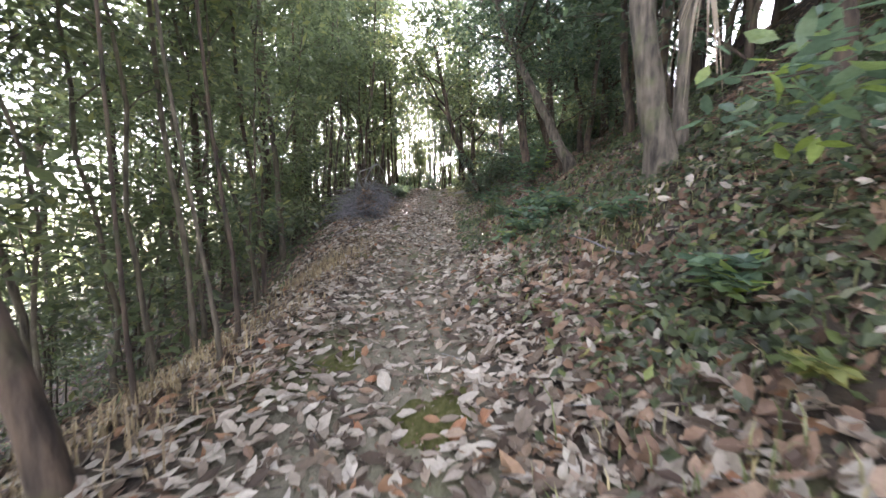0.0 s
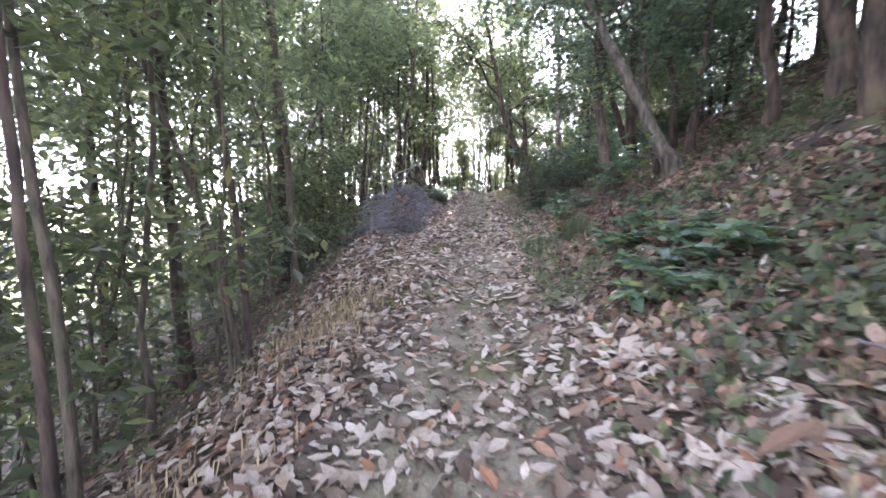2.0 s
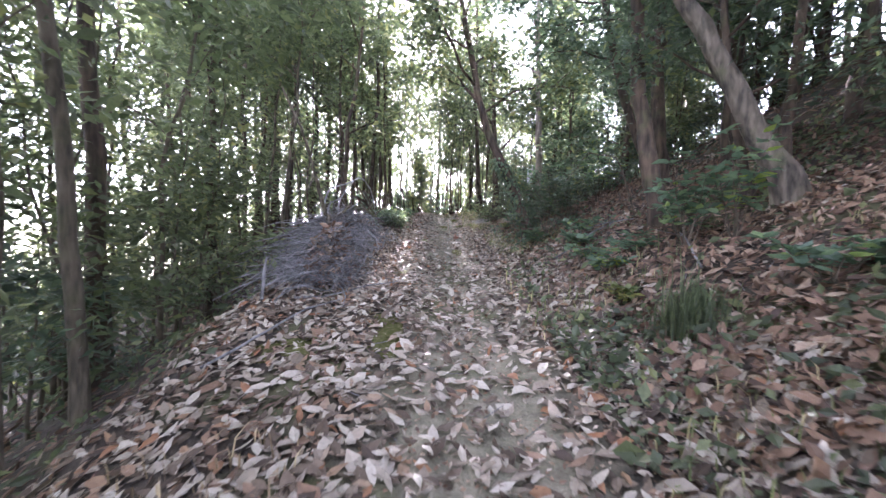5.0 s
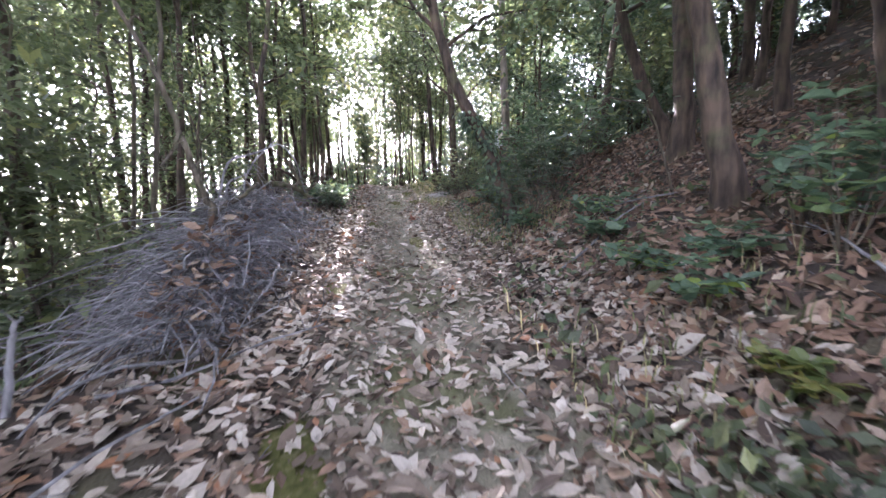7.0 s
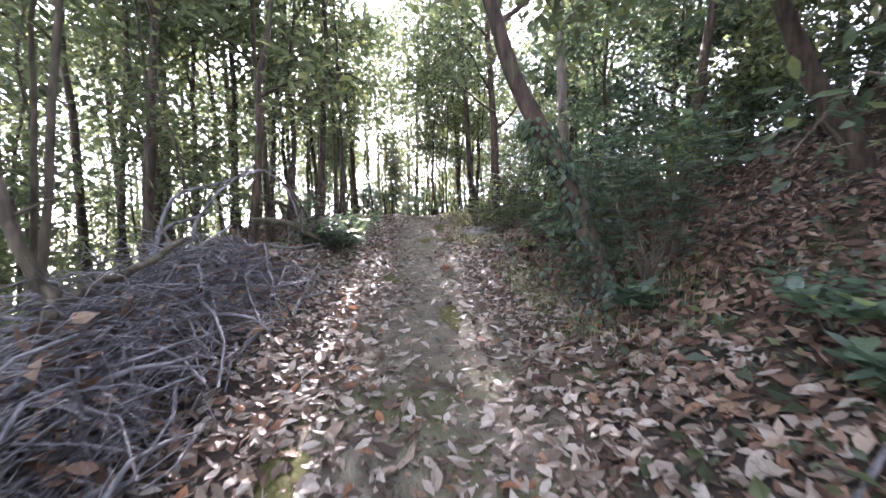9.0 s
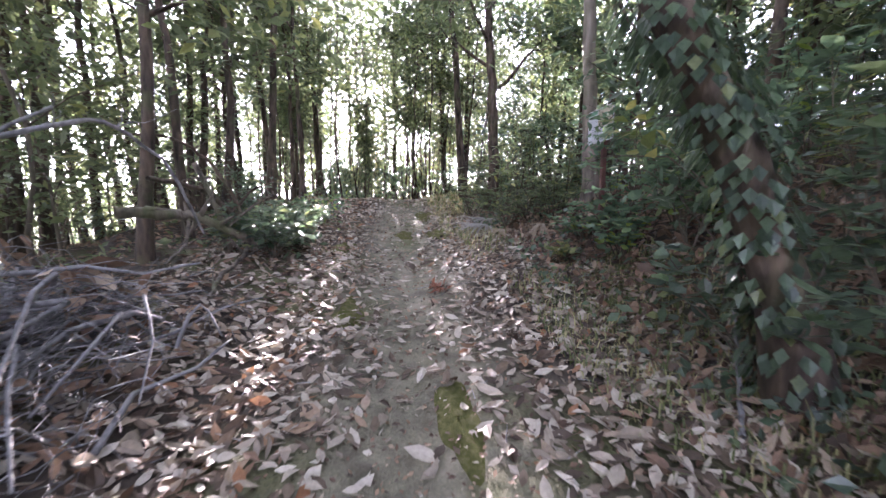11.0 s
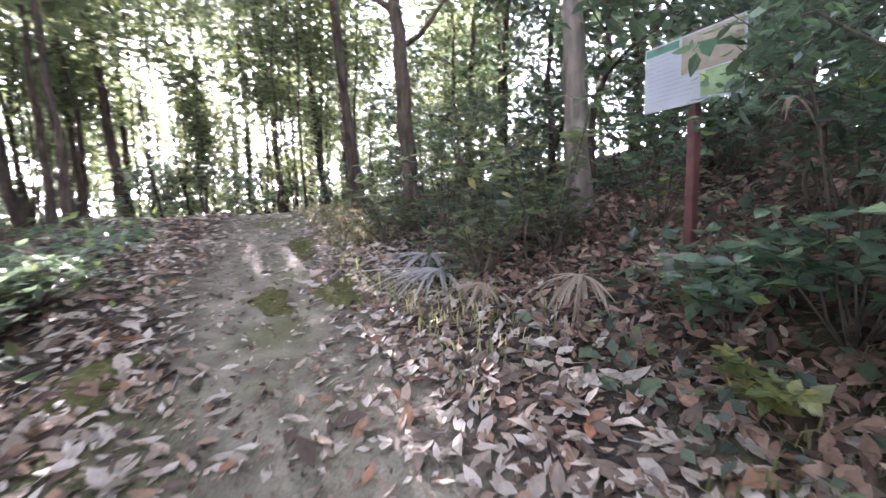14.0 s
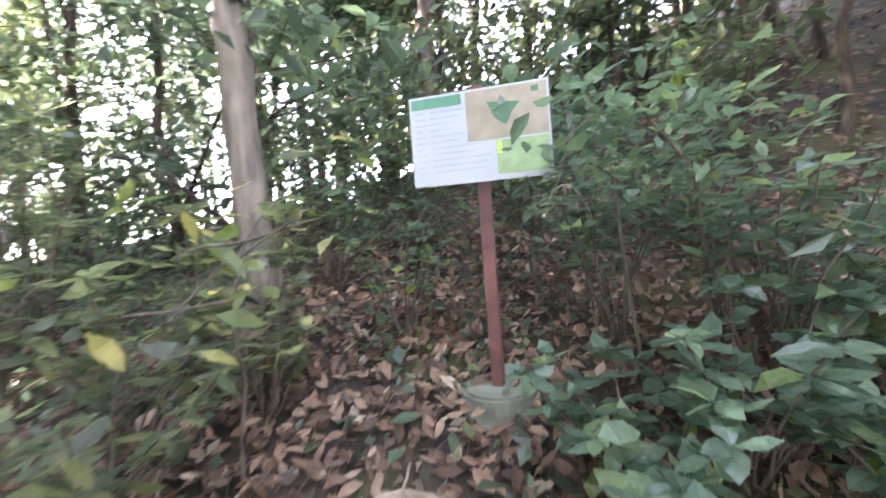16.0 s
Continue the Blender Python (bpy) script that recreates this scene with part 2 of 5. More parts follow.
def leaves(at, along, up, length, width, fold=0.22, curl=0.10, rng=RNG):
    """Corners and triangles of many oval leaves: two halves folded along the midrib, tips curled."""
    along = unit(along)
    side = unit(np.cross(along, up))
    top = np.cross(side, along)
    n = len(at)
    length = np.broadcast_to(length, n)[:, None]
    width = np.broadcast_to(width, n)[:, None] * 0.5
    lift = (fold * rng.normal(0.6, 0.7, (n, 1))) * width
    bend = curl * rng.normal(0.3, 1, (n, 1)) * length
    twist = rng.normal(0, 0.25, (n, 1)) * width

    def rib(s):
        return at + along * length * s + top * bend * (4 * s * s - 4 * s + 0.4) + side * twist * s * (1 - s)
    m1, m2 = rib(0.36), rib(0.7)
    v = np.stack([rib(0), m1, m2, rib(1), m1 + side * width + top * lift, m2 + side * width * 0.8 + top * (lift + twist * 0.6),
                  m1 - side * width + top * lift, m2 - side * width * 0.8 + top * (lift - twist * 0.6)], 1)
    o = np.arange(n)[:, None] * 8
    f = np.concatenate([o + t for t in ([0, 1, 4], [4, 1, 5], [1, 2, 5], [5, 2, 3], [0, 6, 1], [6, 7, 1], [1, 7, 2], [7, 3, 2])], 1).reshape(-1, 3)
    return v.reshape(-1, 3), f


def flat_leaves(at, along, up, length, width, fold=0.2, rng=RNG):
    """The same with two triangles a leaf, for crowns."""
    along = unit(along)
    side = unit(np.cross(along, up))
    top = np.cross(side, along)
    n = len(at)
    length = np.broadcast_to(length, n)[:, None]
    width = np.broadcast_to(width, n)[:, None] * 0.5
    lift = fold * width * rng.normal(1, 0.6, (n, 1))
    mid = at + along * length * 0.45
    v = np.stack([at, mid + side * width + top * lift, at + along * length, mid - side * width + top * lift], 1)
    o = np.arange(n)[:, None] * 4
    f = np.concatenate([o + [0, 1, 2], o + [0, 2, 3]], 1).reshape(-1, 3)
    return v.reshape(-1, 3), f


def random_ways(n, rng, flat=0.6):
    w = rng.normal(size=(n, 3))
    w[:, 2] *= flat
    return unit(w)


# ground
def build_ground():
    def axis(stops):
        return np.unique(np.concatenate([np.arange(a, b, s) for a, b, s in stops]).round(3))
    xs = axis([(-1500, -200, 260), (-200, -40, 20), (-40, -9, 1.5), (-9, -3, 0.3), (-3, 4, 0.1), (4, 12, 0.4), (12, 40, 2), (40, 200, 20), (200, 1501, 260)])
    ys = axis([(-1500, -200, 260), (-200, -30, 17), (-30, -4, 1.3), (-4, 1, 0.25), (1, 28, 0.1), (28, 40, 0.6), (40, 200, 10), (200, 1501, 260)])
    gx, gy = np.meshgrid(xs, ys)
    v = np.stack([gx, gy, ground_z(gx, gy)], -1).reshape(-1, 3)
    i = (np.arange(len(ys) - 1)[:, None] * len(xs) + np.arange(len(xs) - 1)).reshape(-1, 1)
    f = np.concatenate([i, i + 1, i + 1 + len(xs), i + len(xs)], 1)
    me = mesh_of("ground", v, f, SOIL, True)
    me.materials.append(FIELD)
    mid = v[f].mean(1)
    far = (np.hypot(mid[:, 0], mid[:, 1] - 10) > 42) | (mid[:, 0] < -19)
    me.polygons.foreach_set("material_index", far.astype(np.int32))
    tagged(new("ground", me), "trodden earth slope with mossy patches and a worn path", "ground", kind="structure")


build_ground()


def settle(x, y, lift=0.0):
    return np.stack([x, y, ground_z(x, y) + lift], -1)


def slope_up(x, y):
    e = 0.06
    dx = (ground_z(x + e, y) - ground_z(x - e, y)) / (2 * e)
    dy = (ground_z(x, y + e) - ground_z(x, y - e)) / (2 * e)
    return unit(np.stack([-dx, -dy, np.ones_like(dx)], -1))


def patchy(x, y, scale, seed=0.0):
    """A smooth uneven value from 0 to 1 over the ground."""
    s = sum(np.sin((x * math.cos(a) + y * math.sin(a)) * scale * k + seed + a * 3) for a, k in ((0.4, 1), (1.7, 1.3), (2.9, 0.8), (4.1, 1.7), (5.3, 2.3)))
    return 1 / (1 + np.exp(-s))


def litter(name, label, mat, count, x0, x1, y0, y1, size, keep, seed, lift=0.012, tilt=0.3, category="fallen leaves", detail=True, slim=0.42, shrink=0.0):
    rng = np.random.default_rng(seed)
    x, y = rng.uniform(x0, x1, count), rng.uniform(y0, y1, count)
    ok = rng.random(count) < keep(x, y)
    x, y = x[ok], y[ok]
    n = len(x)
    up = unit(slope_up(x, y) + tilt * rng.normal(size=(n, 3)))
    way = rng.normal(size=(n, 3))
    way = unit(way - up * (way * up).sum(-1, keepdims=True))
    long = size * rng.lognormal(0, 0.25, n) * (1 - shrink * np.clip((y - 9) / 8, 0, 1))
    at = settle(x, y, lift + rng.random(n) * lift) - way * long[:, None] * 0.5
    maker = leaves if detail else flat_leaves
    v, f = maker(at, way, up, long, long * slim * rng.uniform(0.8, 1.2, n), rng=rng)
    return tagged(new(name, mesh_of(name, v, f, mat)), label, category, kind="stuff")


MOSS_SPOTS = [(-0.05, 2.26, 0.22, 0.35), (-0.8, 3.0, 0.2, 0.2), (-1.35, 6.9, 0.18, 0.3), (-1.25, 10.5, 0.16, 0.3), (-2.05, 7.25, 0.35, 0.3), (-1.13, 9.95, 0.17, 0.5), (-2.05, 9.8, 0.3, 0.28),
              (-1.3, 13.1, 0.16, 0.3), (-1.0, 17.2, 0.14, 0.4), (-1.4, 19.6, 0.22, 0.4), (-0.2, 15.6, 0.14, 0.4), (0.15, 20.6, 0.2, 0.5), (0.05, 22.5, 0.25, 0.6), (-0.42, 20.7, 0.17, 0.4)]


def bare(x, y):
    """1 on the moss cushions, where few leaves lie."""
    return sum(np.exp(-(((x - a) / (r * 0.9)) ** 2 + ((y - b) / (s * 0.9)) ** 2) ** 2) for a, b, r, s in MOSS_SPOTS)


def off_path(x):
    return np.abs(x - PATH_X)


litter("leaf_litter", "pale grey-tan dry leaves strewn thickly over the path", DRY, 40000, -3.2, 1.5, -1.5, 26, 0.122,
       lambda x, y: np.clip(0.5 + 0.55 * np.clip(off_path(x - 0.08 * np.sin(y * 0.8)) - 0.2, 0, 1) + 0.35 * (patchy(x, y, 1.6) - 0.5) - 0.42 * np.clip((y - 10) / 5, 0, 1) * np.exp(-((x + 0.45 + 0.07 * np.sin(y)) / (0.36 + 0.12 * np.clip((y - 15) / 3, 0, 1))) ** 4) - 0.25 * np.clip((y - 18.5) / 2, 0, 1), 0.05, 1) * np.clip(1 - 0.8 * bare(x, y), 0, 1) * np.where(x > -1.6, 1, 0.75), 11, tilt=0.3, lift=0.018, shrink=0.15)
litter("leaf_litter", "brown fallen leaves covering the bank", BROWN, 33000, 0.3, 5.5, -2, 27, 0.108,
       lambda x, y: np.clip(0.5 + 0.9 * (patchy(x, y, 1.1, 2) - 0.35), 0.1, 1), 12, shrink=0.2)
litter("leaf_litter", "pale dry leaves scattered over the bank", DRY, 20000, 0.3, 6.5, -2, 26, 0.112,
       lambda x, y: np.clip(0.2 + 0.9 * (patchy(x, y, 0.9, 5) - 0.4) - 0.04 * (y > 8) * (y < 14), 0.05, 1), 13, tilt=0.4, detail=False, shrink=0.2)
litter("leaf_litter", "large tan leaves lying over ivy on the bank", BROWN, 3000, 0.75, 3.0, -0.5, 9.5, 0.115, lambda x, y: np.clip(0.9 - 0.5 * patchy(x, y, 1.3, 8), 0, 1), 20, lift=0.05, tilt=0.45, slim=0.5)
litter("leaf_litter", "large pale leaves lying over ivy on the bank", DRY, 1500, 0.75, 3.4, -0.5, 8, 0.112, lambda x, y: 0.5 + 0 * x, 22, lift=0.045, tilt=0.45)
litter("leaf_litter", "dark brown leaves lying thickly on the steep bank", BROWN, 9000, 1.0, 5.0, 8.0, 16.5, 0.115, lambda x, y: 0.85 + 0 * x, 23, lift=0.03, tilt=0.45, detail=False)
litter("leaf_litter", "curled brown leaves round the notice board", BROWN, 4600, 1.1, 5.0, 16.5, 21.0, 0.096, lambda x, y: 0.85 + 0 * x, 24, lift=0.05, tilt=0.45)
litter("leaf_litter", "brown fallen leaves over the upper hillside", BROWN, 16000, 5.5, 12, -3, 28, 0.14, lambda x, y: 0.8 + 0 * x, 15, detail=False)
litter("leaf_litter", "brown leaf litter on the falling wooded slope", BROWN, 30000, -10, -1.2, -3, 29, 0.13,
       lambda x, y: 0.85 - 0.3 * patchy(x, y, 0.8, 1), 14, detail=False)


# trees and shrubs
def bent(base, tip, bow, steps, rng, wander=0.03):
    """A gently bent line from base to tip."""
    base, tip = np.asarray(base, float), np.asarray(tip, float)
    s = np.linspace(0, 1, steps)[:, None]
    long = np.linalg.norm(tip - base)
    drift = np.cumsum(rng.normal(0, wander * long / steps ** 0.5, (steps, 3)), 0)
    drift -= s * drift[-1]
    drift[0] = 0
    return base + (tip - base) * s + np.asarray(bow) * np.sin(s * np.pi) + drift


def tree(name, label, category, height, radius, lean, limbs, spread, leaf_count, leaf_size, bark, leaf, seed, low=0.35, clump=0.45, group="", sides=8, slim=0.42, bow=(0, 0, 0), top_share=0.35, wander=0.03):
    """A tree about its own foot: a trunk, limbs and a crown of separate leaves in clumps along the twigs."""
    rng = np.random.default_rng(seed)
    root = tagged(new(name), label, category, group)
    steps = 14
    line = bent((0, 0, -0.15), (lean[0], lean[1], height), bow, steps, rng, wander)
    s = np.linspace(0, 1, steps)
    rad = radius * (1 - 0.8 * s) + radius * 0.5 * np.exp(-s * 22)
    part_of("trunk", mesh_of("trunk", *tube(line, rad, sides, 0.05, rng), bark, True), root)
    spots = []
    for k in range(limbs):
        f = low + (0.97 - low) * (k + rng.random() * 0.8) / limbs
        start = np.array([np.interp(f, s, line[:, i]) for i in range(3)])
        r0 = np.interp(f, s, rad) * 0.55
        a = k * 2.4 + rng.normal(0, 0.5)
        reach = spread * (1.15 - 0.6 * f) * rng.uniform(0.7, 1.25)
        tip = start + [math.cos(a) * reach, math.sin(a) * reach, reach * rng.uniform(0.25, 0.9)]
        limb = bent(start, tip, (0, 0, 0.1 * reach), 7, rng, 0.06)
        pieces = [tube(limb[::2], np.linspace(r0, 0.004, 4), 4, 0, rng)]
        for t in range(5):
            p = limb[rng.integers(1, 7)]
            q = p + unit(rng.normal(size=3) + [math.cos(a), math.sin(a), 0.3]) * reach * rng.uniform(0.25, 0.5)
            pieces.append(tube(bent(p, q, (0, 0, 0), 3, rng), np.linspace(r0 * 0.4, 0.003, 3), 3, 0, rng))
            spots += [p * (1 - w) + q * w for w in (0.4, 0.7, 1.0)]
        spots += list(limb[3:])
        part_of("limb", mesh_of("limb", *joined(pieces), bark, True), root)
    for w in np.linspace(1 - top_share, 1.0, 6):
        spots.append(np.array([np.interp(w, s, line[:, i]) for i in range(3)]))
    spots = np.array(spots)
    pick = spots[rng.integers(0, len(spots), leaf_count)]
    at = pick + rng.normal(0, clump * 0.5, (leaf_count, 3)) * [1, 1, 0.6]
    way = random_ways(leaf_count, rng, 0.5) + [0, 0, -0.25]
    up = unit(rng.normal(0, 0.5, (leaf_count, 3)) + [0, 0, 1])
    long = leaf_size * rng.lognormal(0, 0.22, leaf_count)
    v, f = flat_leaves(at, way, up, long, long * slim, rng=rng)
    part_of("crown", mesh_of("crown", v, f, leaf), root)
    return root


def put(root, x, y, turn=0.0, scale=1.0, sink=0.0):
    root.matrix_basis = Matrix.Translation((x, y, float(ground_z(x, y)) - sink)) @ Matrix.Rotation(turn, 4, "Z") @ Matrix.Scale(scale, 4)
    return root


def again(root, x, y, turn=0.0, scale=1.0, sink=0.0):
    return copy_thing(root, Matrix.Translation((x, y, float(ground_z(x, y)) - sink)) @ Matrix.Rotation(turn, 4, "Z") @ Matrix.Scale(scale / root.scale[0], 4))


def spread_out(rng, count, x0, x1, y0, y1, gap, ok, taken):
    made = []
    for _ in range(count * 12):
        x, y = rng.uniform(x0, x1), rng.uniform(y0, y1)
        if ok(x, y) and all((x - a) ** 2 + (y - b) ** 2 > gap * gap for a, b in taken + made):
            made.append((x, y))
            if len(made) == count:
                break
    return made


def wood(kinds, places, rng):
    for i, (x, y) in enumerate(places):
        k = kinds[i % len(kinds)]
        turn, size = rng.uniform(0, 6.28), rng.uniform(0.8, 1.2)
        if "placed" in k:
            again(k["root"], x, y, turn, size)
        else:
            put(k["root"], x, y, turn, size)
            k["placed"] = True


FOOT = [(-1.7, 1.7), (2.55, 4.8), (3.35, 10.8), (2.55, 12.1), (3.22, 13.7), (3.5, 14.3), (1.35, 15.1), (2.95, 20.6), (2.2, 18.7)]
saplings = [{"root": tree("sapling", "slender young tree with small green leaves in a dense thicket", "tree", h, r, (lx, ly), 5, sp, int(n * 0.5), 0.138, BARK_THIN, GREEN, 100 + i, lo, 0.6, "thicket saplings", 6)}
            for i, (h, r, lx, ly, sp, n, lo) in enumerate([(8.2, 0.03, 0.5, 0.2, 1.0, 2300, 0.28), (7.2, 0.026, -0.6, 0.3, 0.9, 2000, 0.22), (9.4, 0.036, 0.2, -0.5, 1.2, 2600, 0.3), (5.6, 0.024, 0.7, -0.3, 0.8, 1500, 0.15), (8.8, 0.04, -0.3, -0.4, 1.1, 2400, 0.4), (7.6, 0.032, -0.8, 0.0, 1.0, 2200, 0.32)])]
poles = [{"root": tree("woodland_tree", "straight dark-barked woodland tree seen against the light", "tree", h, r, (lx, ly), 6, sp, int(n * 0.46), 0.205, BARK, GREEN, 200 + i, lo, 0.75, "woodland trees", 8, wander=0.014)}
         for i, (h, r, lx, ly, sp, n, lo) in enumerate([(11, 0.085, 0.4, 0.3, 2.0, 3800, 0.30), (9.5, 0.07, -0.5, 0.2, 1.8, 3400, 0.26), (12.5, 0.10, 0.3, -0.6, 2.2, 4400, 0.34), (10, 0.075, 0.9, 0.1, 1.9, 3600, 0.28)])]
evergreens = [{"root": tree("evergreen_tree", "evergreen tree with dense dark glossy leaves", "tree", h, r, (lx, ly), 7, sp, int(n * 0.45), 0.208, BARK, DARK, 300 + i, lo, 0.65, "evergreen trees", 8)}
              for i, (h, r, lx, ly, sp, n, lo) in enumerate([(8.5, 0.09, 0.6, 0.2, 2.0, 5200, 0.14), (6.8, 0.07, -0.5, 0.4, 1.8, 4400, 0.1), (10.5, 0.11, 0.2, -0.8, 2.3, 5800, 0.2)])]
shrubs = [{"root": tree("shrub", "low evergreen shrub with dark glossy leaves", "shrub", h, r, (lx, ly), 5, sp, int(n * 0.64), 0.124, BARK_THIN, DARK, 400 + i, 0.05, 0.35, "undergrowth shrubs", 5)}
          for i, (h, r, lx, ly, sp, n) in enumerate([(1.3, 0.018, 0.2, 0.1, 0.6, 900), (0.9, 0.014, -0.1, 0.2, 0.5, 700), (1.8, 0.022, 0.1, -0.2, 0.7, 1200), (0.7, 0.012, 0.2, 0.0, 0.45, 600)])]

rng = np.random.default_rng(21)
near_left = spread_out(rng, 40, -8, -2.3, -2, 7, 0.5, lambda x, y: x < -2.9, FOOT)
near_left += spread_out(rng, 26, -8, -2.3, 7, 17, 0.7, lambda x, y: x < -2.6 - 1.0 * (y > 9), FOOT + near_left)
far_left = spread_out(rng, 46, -19, -7, -3, 30, 1.0, lambda x, y: True, near_left)
wood(saplings, near_left + far_left, rng)
crest_left = [(-3.0, 24.6), (-3.35, 24.9), (-2.95, 27.4), (-5.0, 23.2), (-5.7, 22.6), (-6.4, 22.2), (-4.2, 26.2)]
crest = spread_out(rng, 40, -14, -3.6, 17.5, 32, 0.9, lambda x, y: True, near_left + far_left + crest_left)
crest_far = spread_out(rng, 36, -7, 9, 27.4, 36, 0.75, lambda x, y: not -2.35 < x + (y - 26) * 0.082 < -0.75 and not (abs(x + 0.9) < 0.95 and 31 < y < 36.5), crest)
wood(poles, crest_left + crest[:32] + crest_far[::2], rng)
wood(saplings, crest[32:] + crest_far[1::2], rng)
beyond = spread_out(rng, 20, -20, 20, 36, 46, 1.6, lambda x, y: abs(x + 1.55 + (y - 26) * 0.082) > 1.4, [])
wood(poles, beyond, rng)
inside = [(-4.7, 30.5), (-1.7, 34.0), (-4.4, 28.9), (-2.0, 36.8), (-3.1, 38.0), (-2.2, 40.0)]
thin = [{"root": tree("sapling", "slender young tree with sparse leaves against the bright sky", "tree", 9.0, 0.04, (0.3, 0.2), 6, 1.5, 1100, 0.15, BARK_THIN, GREEN, 150, 0.25, 0.8, "thicket saplings", 6)}, {"root": tree("sapling", "slender young tree with sparse leaves against the bright sky", "tree", 10.5, 0.05, (-0.4, 0.1), 6, 1.7, 1300, 0.15, BARK_THIN, GREEN, 151, 0.3, 0.8, "thicket saplings", 6)}]
wood(thin, inside, rng)
airy = [{"root": tree("sapling", "thin airy young tree standing against the low sun", "tree", h, 0.032, (lx, 0.2), 7, 1.3, n, 0.125, BARK_THIN, GREEN, 155 + i, 0.22, 0.9, "thicket saplings", 6)} for i, (h, lx, n) in enumerate([(8.5, 0.3, 620), (10.0, -0.3, 760)])]
wood(airy, [(-0.8, 29.3), (-1.8, 29.8), (-1.2, 31.2), (-0.5, 32.6), (-1.9, 32.9), (-0.7, 35.6), (-2.2, 36.0), (-1.5, 37.6), (-1.9, 31.4)], rng)
wood(saplings[:3], [(-3.2, 37.2), (-2.2, 38.3), (-1.2, 37.5), (-0.2, 38.6), (-2.7, 40.2), (-1.5, 40.6), (-0.5, 41.5), (-3.6, 42.0), (-2.0, 42.6)], rng)
# thicket along the crest: slim bare stems below, foliage above, a slot where the low sun comes through
slim = [{"root": tree("sapling", "slim dark-stemmed young tree on the crest against the bright sky", "tree", h, r, (lx, ly), 6, sp, n, 0.13, BARK, GREEN, 160 + i, lo, 0.7, "thicket saplings", 6, wander=0.02)}
        for i, (h, r, lx, ly, sp, n, lo) in enumerate([(8.0, 0.034, 0.4, 0.2, 1.1, 1250, 0.3), (9.2, 0.042, -0.5, 0.1, 1.2, 1500, 0.36), (6.8, 0.026, 0.2, -0.3, 1.0, 1000, 0.24), (10.0, 0.05, -0.2, 0.3, 1.3, 1600, 0.42)])]


def sun_slot(x, y, half):
    return abs(x + 1.75 + (y - 27) * 0.082) < half


wood(slim, spread_out(rng, 28, -5.2, 2.0, 26.6, 30.5, 0.5, lambda x, y: not sun_slot(x + 0.05, y, 1.55), crest_left), rng)
wood(slim[1:], spread_out(rng, 26, -9, 9, 31, 40, 0.9, lambda x, y: not sun_slot(x + 0.3, y, 1.2), crest_far), rng)
bare_stems = [{"root": tree("sapling", "thin almost bare stem on the crest against the bright sky", "tree", h, 0.024, (lx, 0.1), 5, 0.7, 110, 0.11, BARK, GREEN, 180 + i, 0.4, 0.6, "thicket saplings", 6, wander=0.02)} for i, (h, lx) in enumerate([(7.0, 0.4), (8.0, -0.3), (5.5, 0.2)])]
wood(bare_stems, [(-1.85, 27.3), (-2.75, 27.9), (-2.75, 27.2), (-0.3, 27.5), (-2.3, 29.2), (-1.5, 29.4), (-2.9, 29.0), (-0.9, 30.4), (-2.1, 30.6), (-2.3, 26.9), (-2.6, 28.7), (-1.95, 27.8), (-2.2, 29.8), (-2.9, 30.4), (-2.45, 31.8), (-1.7, 30.2), (-2.1, 33.0), (-2.7, 34.2)], rng)
crowned = [{"root": tree("sapling", "young tree with a leafy crown standing below the low sun", "tree", 4.5, 0.03, (0.1, 0.1), 6, 1.0, 1300, 0.13, BARK, GREEN, 170, 0.6, 0.55, "thicket saplings", 6)},
           {"root": tree("sapling", "bushy young tree at the edge of the crest", "tree", 3.1, 0.022, (-0.05, 0.1), 7, 0.42, 1700, 0.11, BARK_THIN, GREEN, 171, 0.3, 0.4, "thicket saplings", 6)}]
wood(crowned, [(-1.5, 27.6), (-1.6, 27.0), (-3.7, 28.1), (-1.5, 27.5), (-0.1, 28.3), (-1.65, 28.4)], rng)
for x, y, size in [(-2.6, 31.5, 0.75), (-2.9, 33.0, 0.95), (-2.4, 34.5, 1.05), (-3.2, 35.5, 1.15), (-2.5, 30.0, 0.6), (-2.0, 32.3, 0.85), (-1.5, 31.0, 0.75), (-3.0, 31.0, 0.7), (-3.6, 33.6, 0.9), (-1.2, 33.2, 0.9), (-0.6, 32.0, 0.8), (0.2, 32.6, 0.85), (-0.2, 34.2, 1.0), (0.7, 31.2, 0.75), (1.1, 33.2, 0.9)]:
    again(saplings[3]["root"], x, y, rng.uniform(0, 6.28), size)
for x, y, size in [(-2.5, 27.2, 0.75), (-2.2, 27.9, 0.8), (-1.9, 28.4, 0.85), (-2.8, 28.2, 0.8), (-0.9, 27.6, 0.7), (-0.4, 27.2, 0.7)]:
    again(shrubs[2]["root"], x, y, rng.uniform(0, 6.28), size)
canopy = [{"root": tree("canopy_tree", "tall woodland tree with a high dense crown", "tree", h, r, (lx, ly), 7, sp, n, 0.25, BARK, GREEN, 350 + i, lo, 1.0, "canopy trees", 8, wander=0.014)}
          for i, (h, r, lx, ly, sp, n, lo) in enumerate([(11.5, 0.10, 0.4, 0.3, 2.6, 2600, 0.42), (10.0, 0.09, -0.5, 0.2, 2.4, 2300, 0.4), (13.0, 0.12, 0.3, -0.6, 2.8, 2900, 0.45)])]
high = spread_out(rng, 13, -15, -5.5, 0, 26, 2.4, lambda x, y: True, near_left)
high += spread_out(rng, 16, -18, 14, 34, 44, 1.8, lambda x, y: abs(x + 2.1 + (y - 26) * 0.082) > 2.9, beyond)
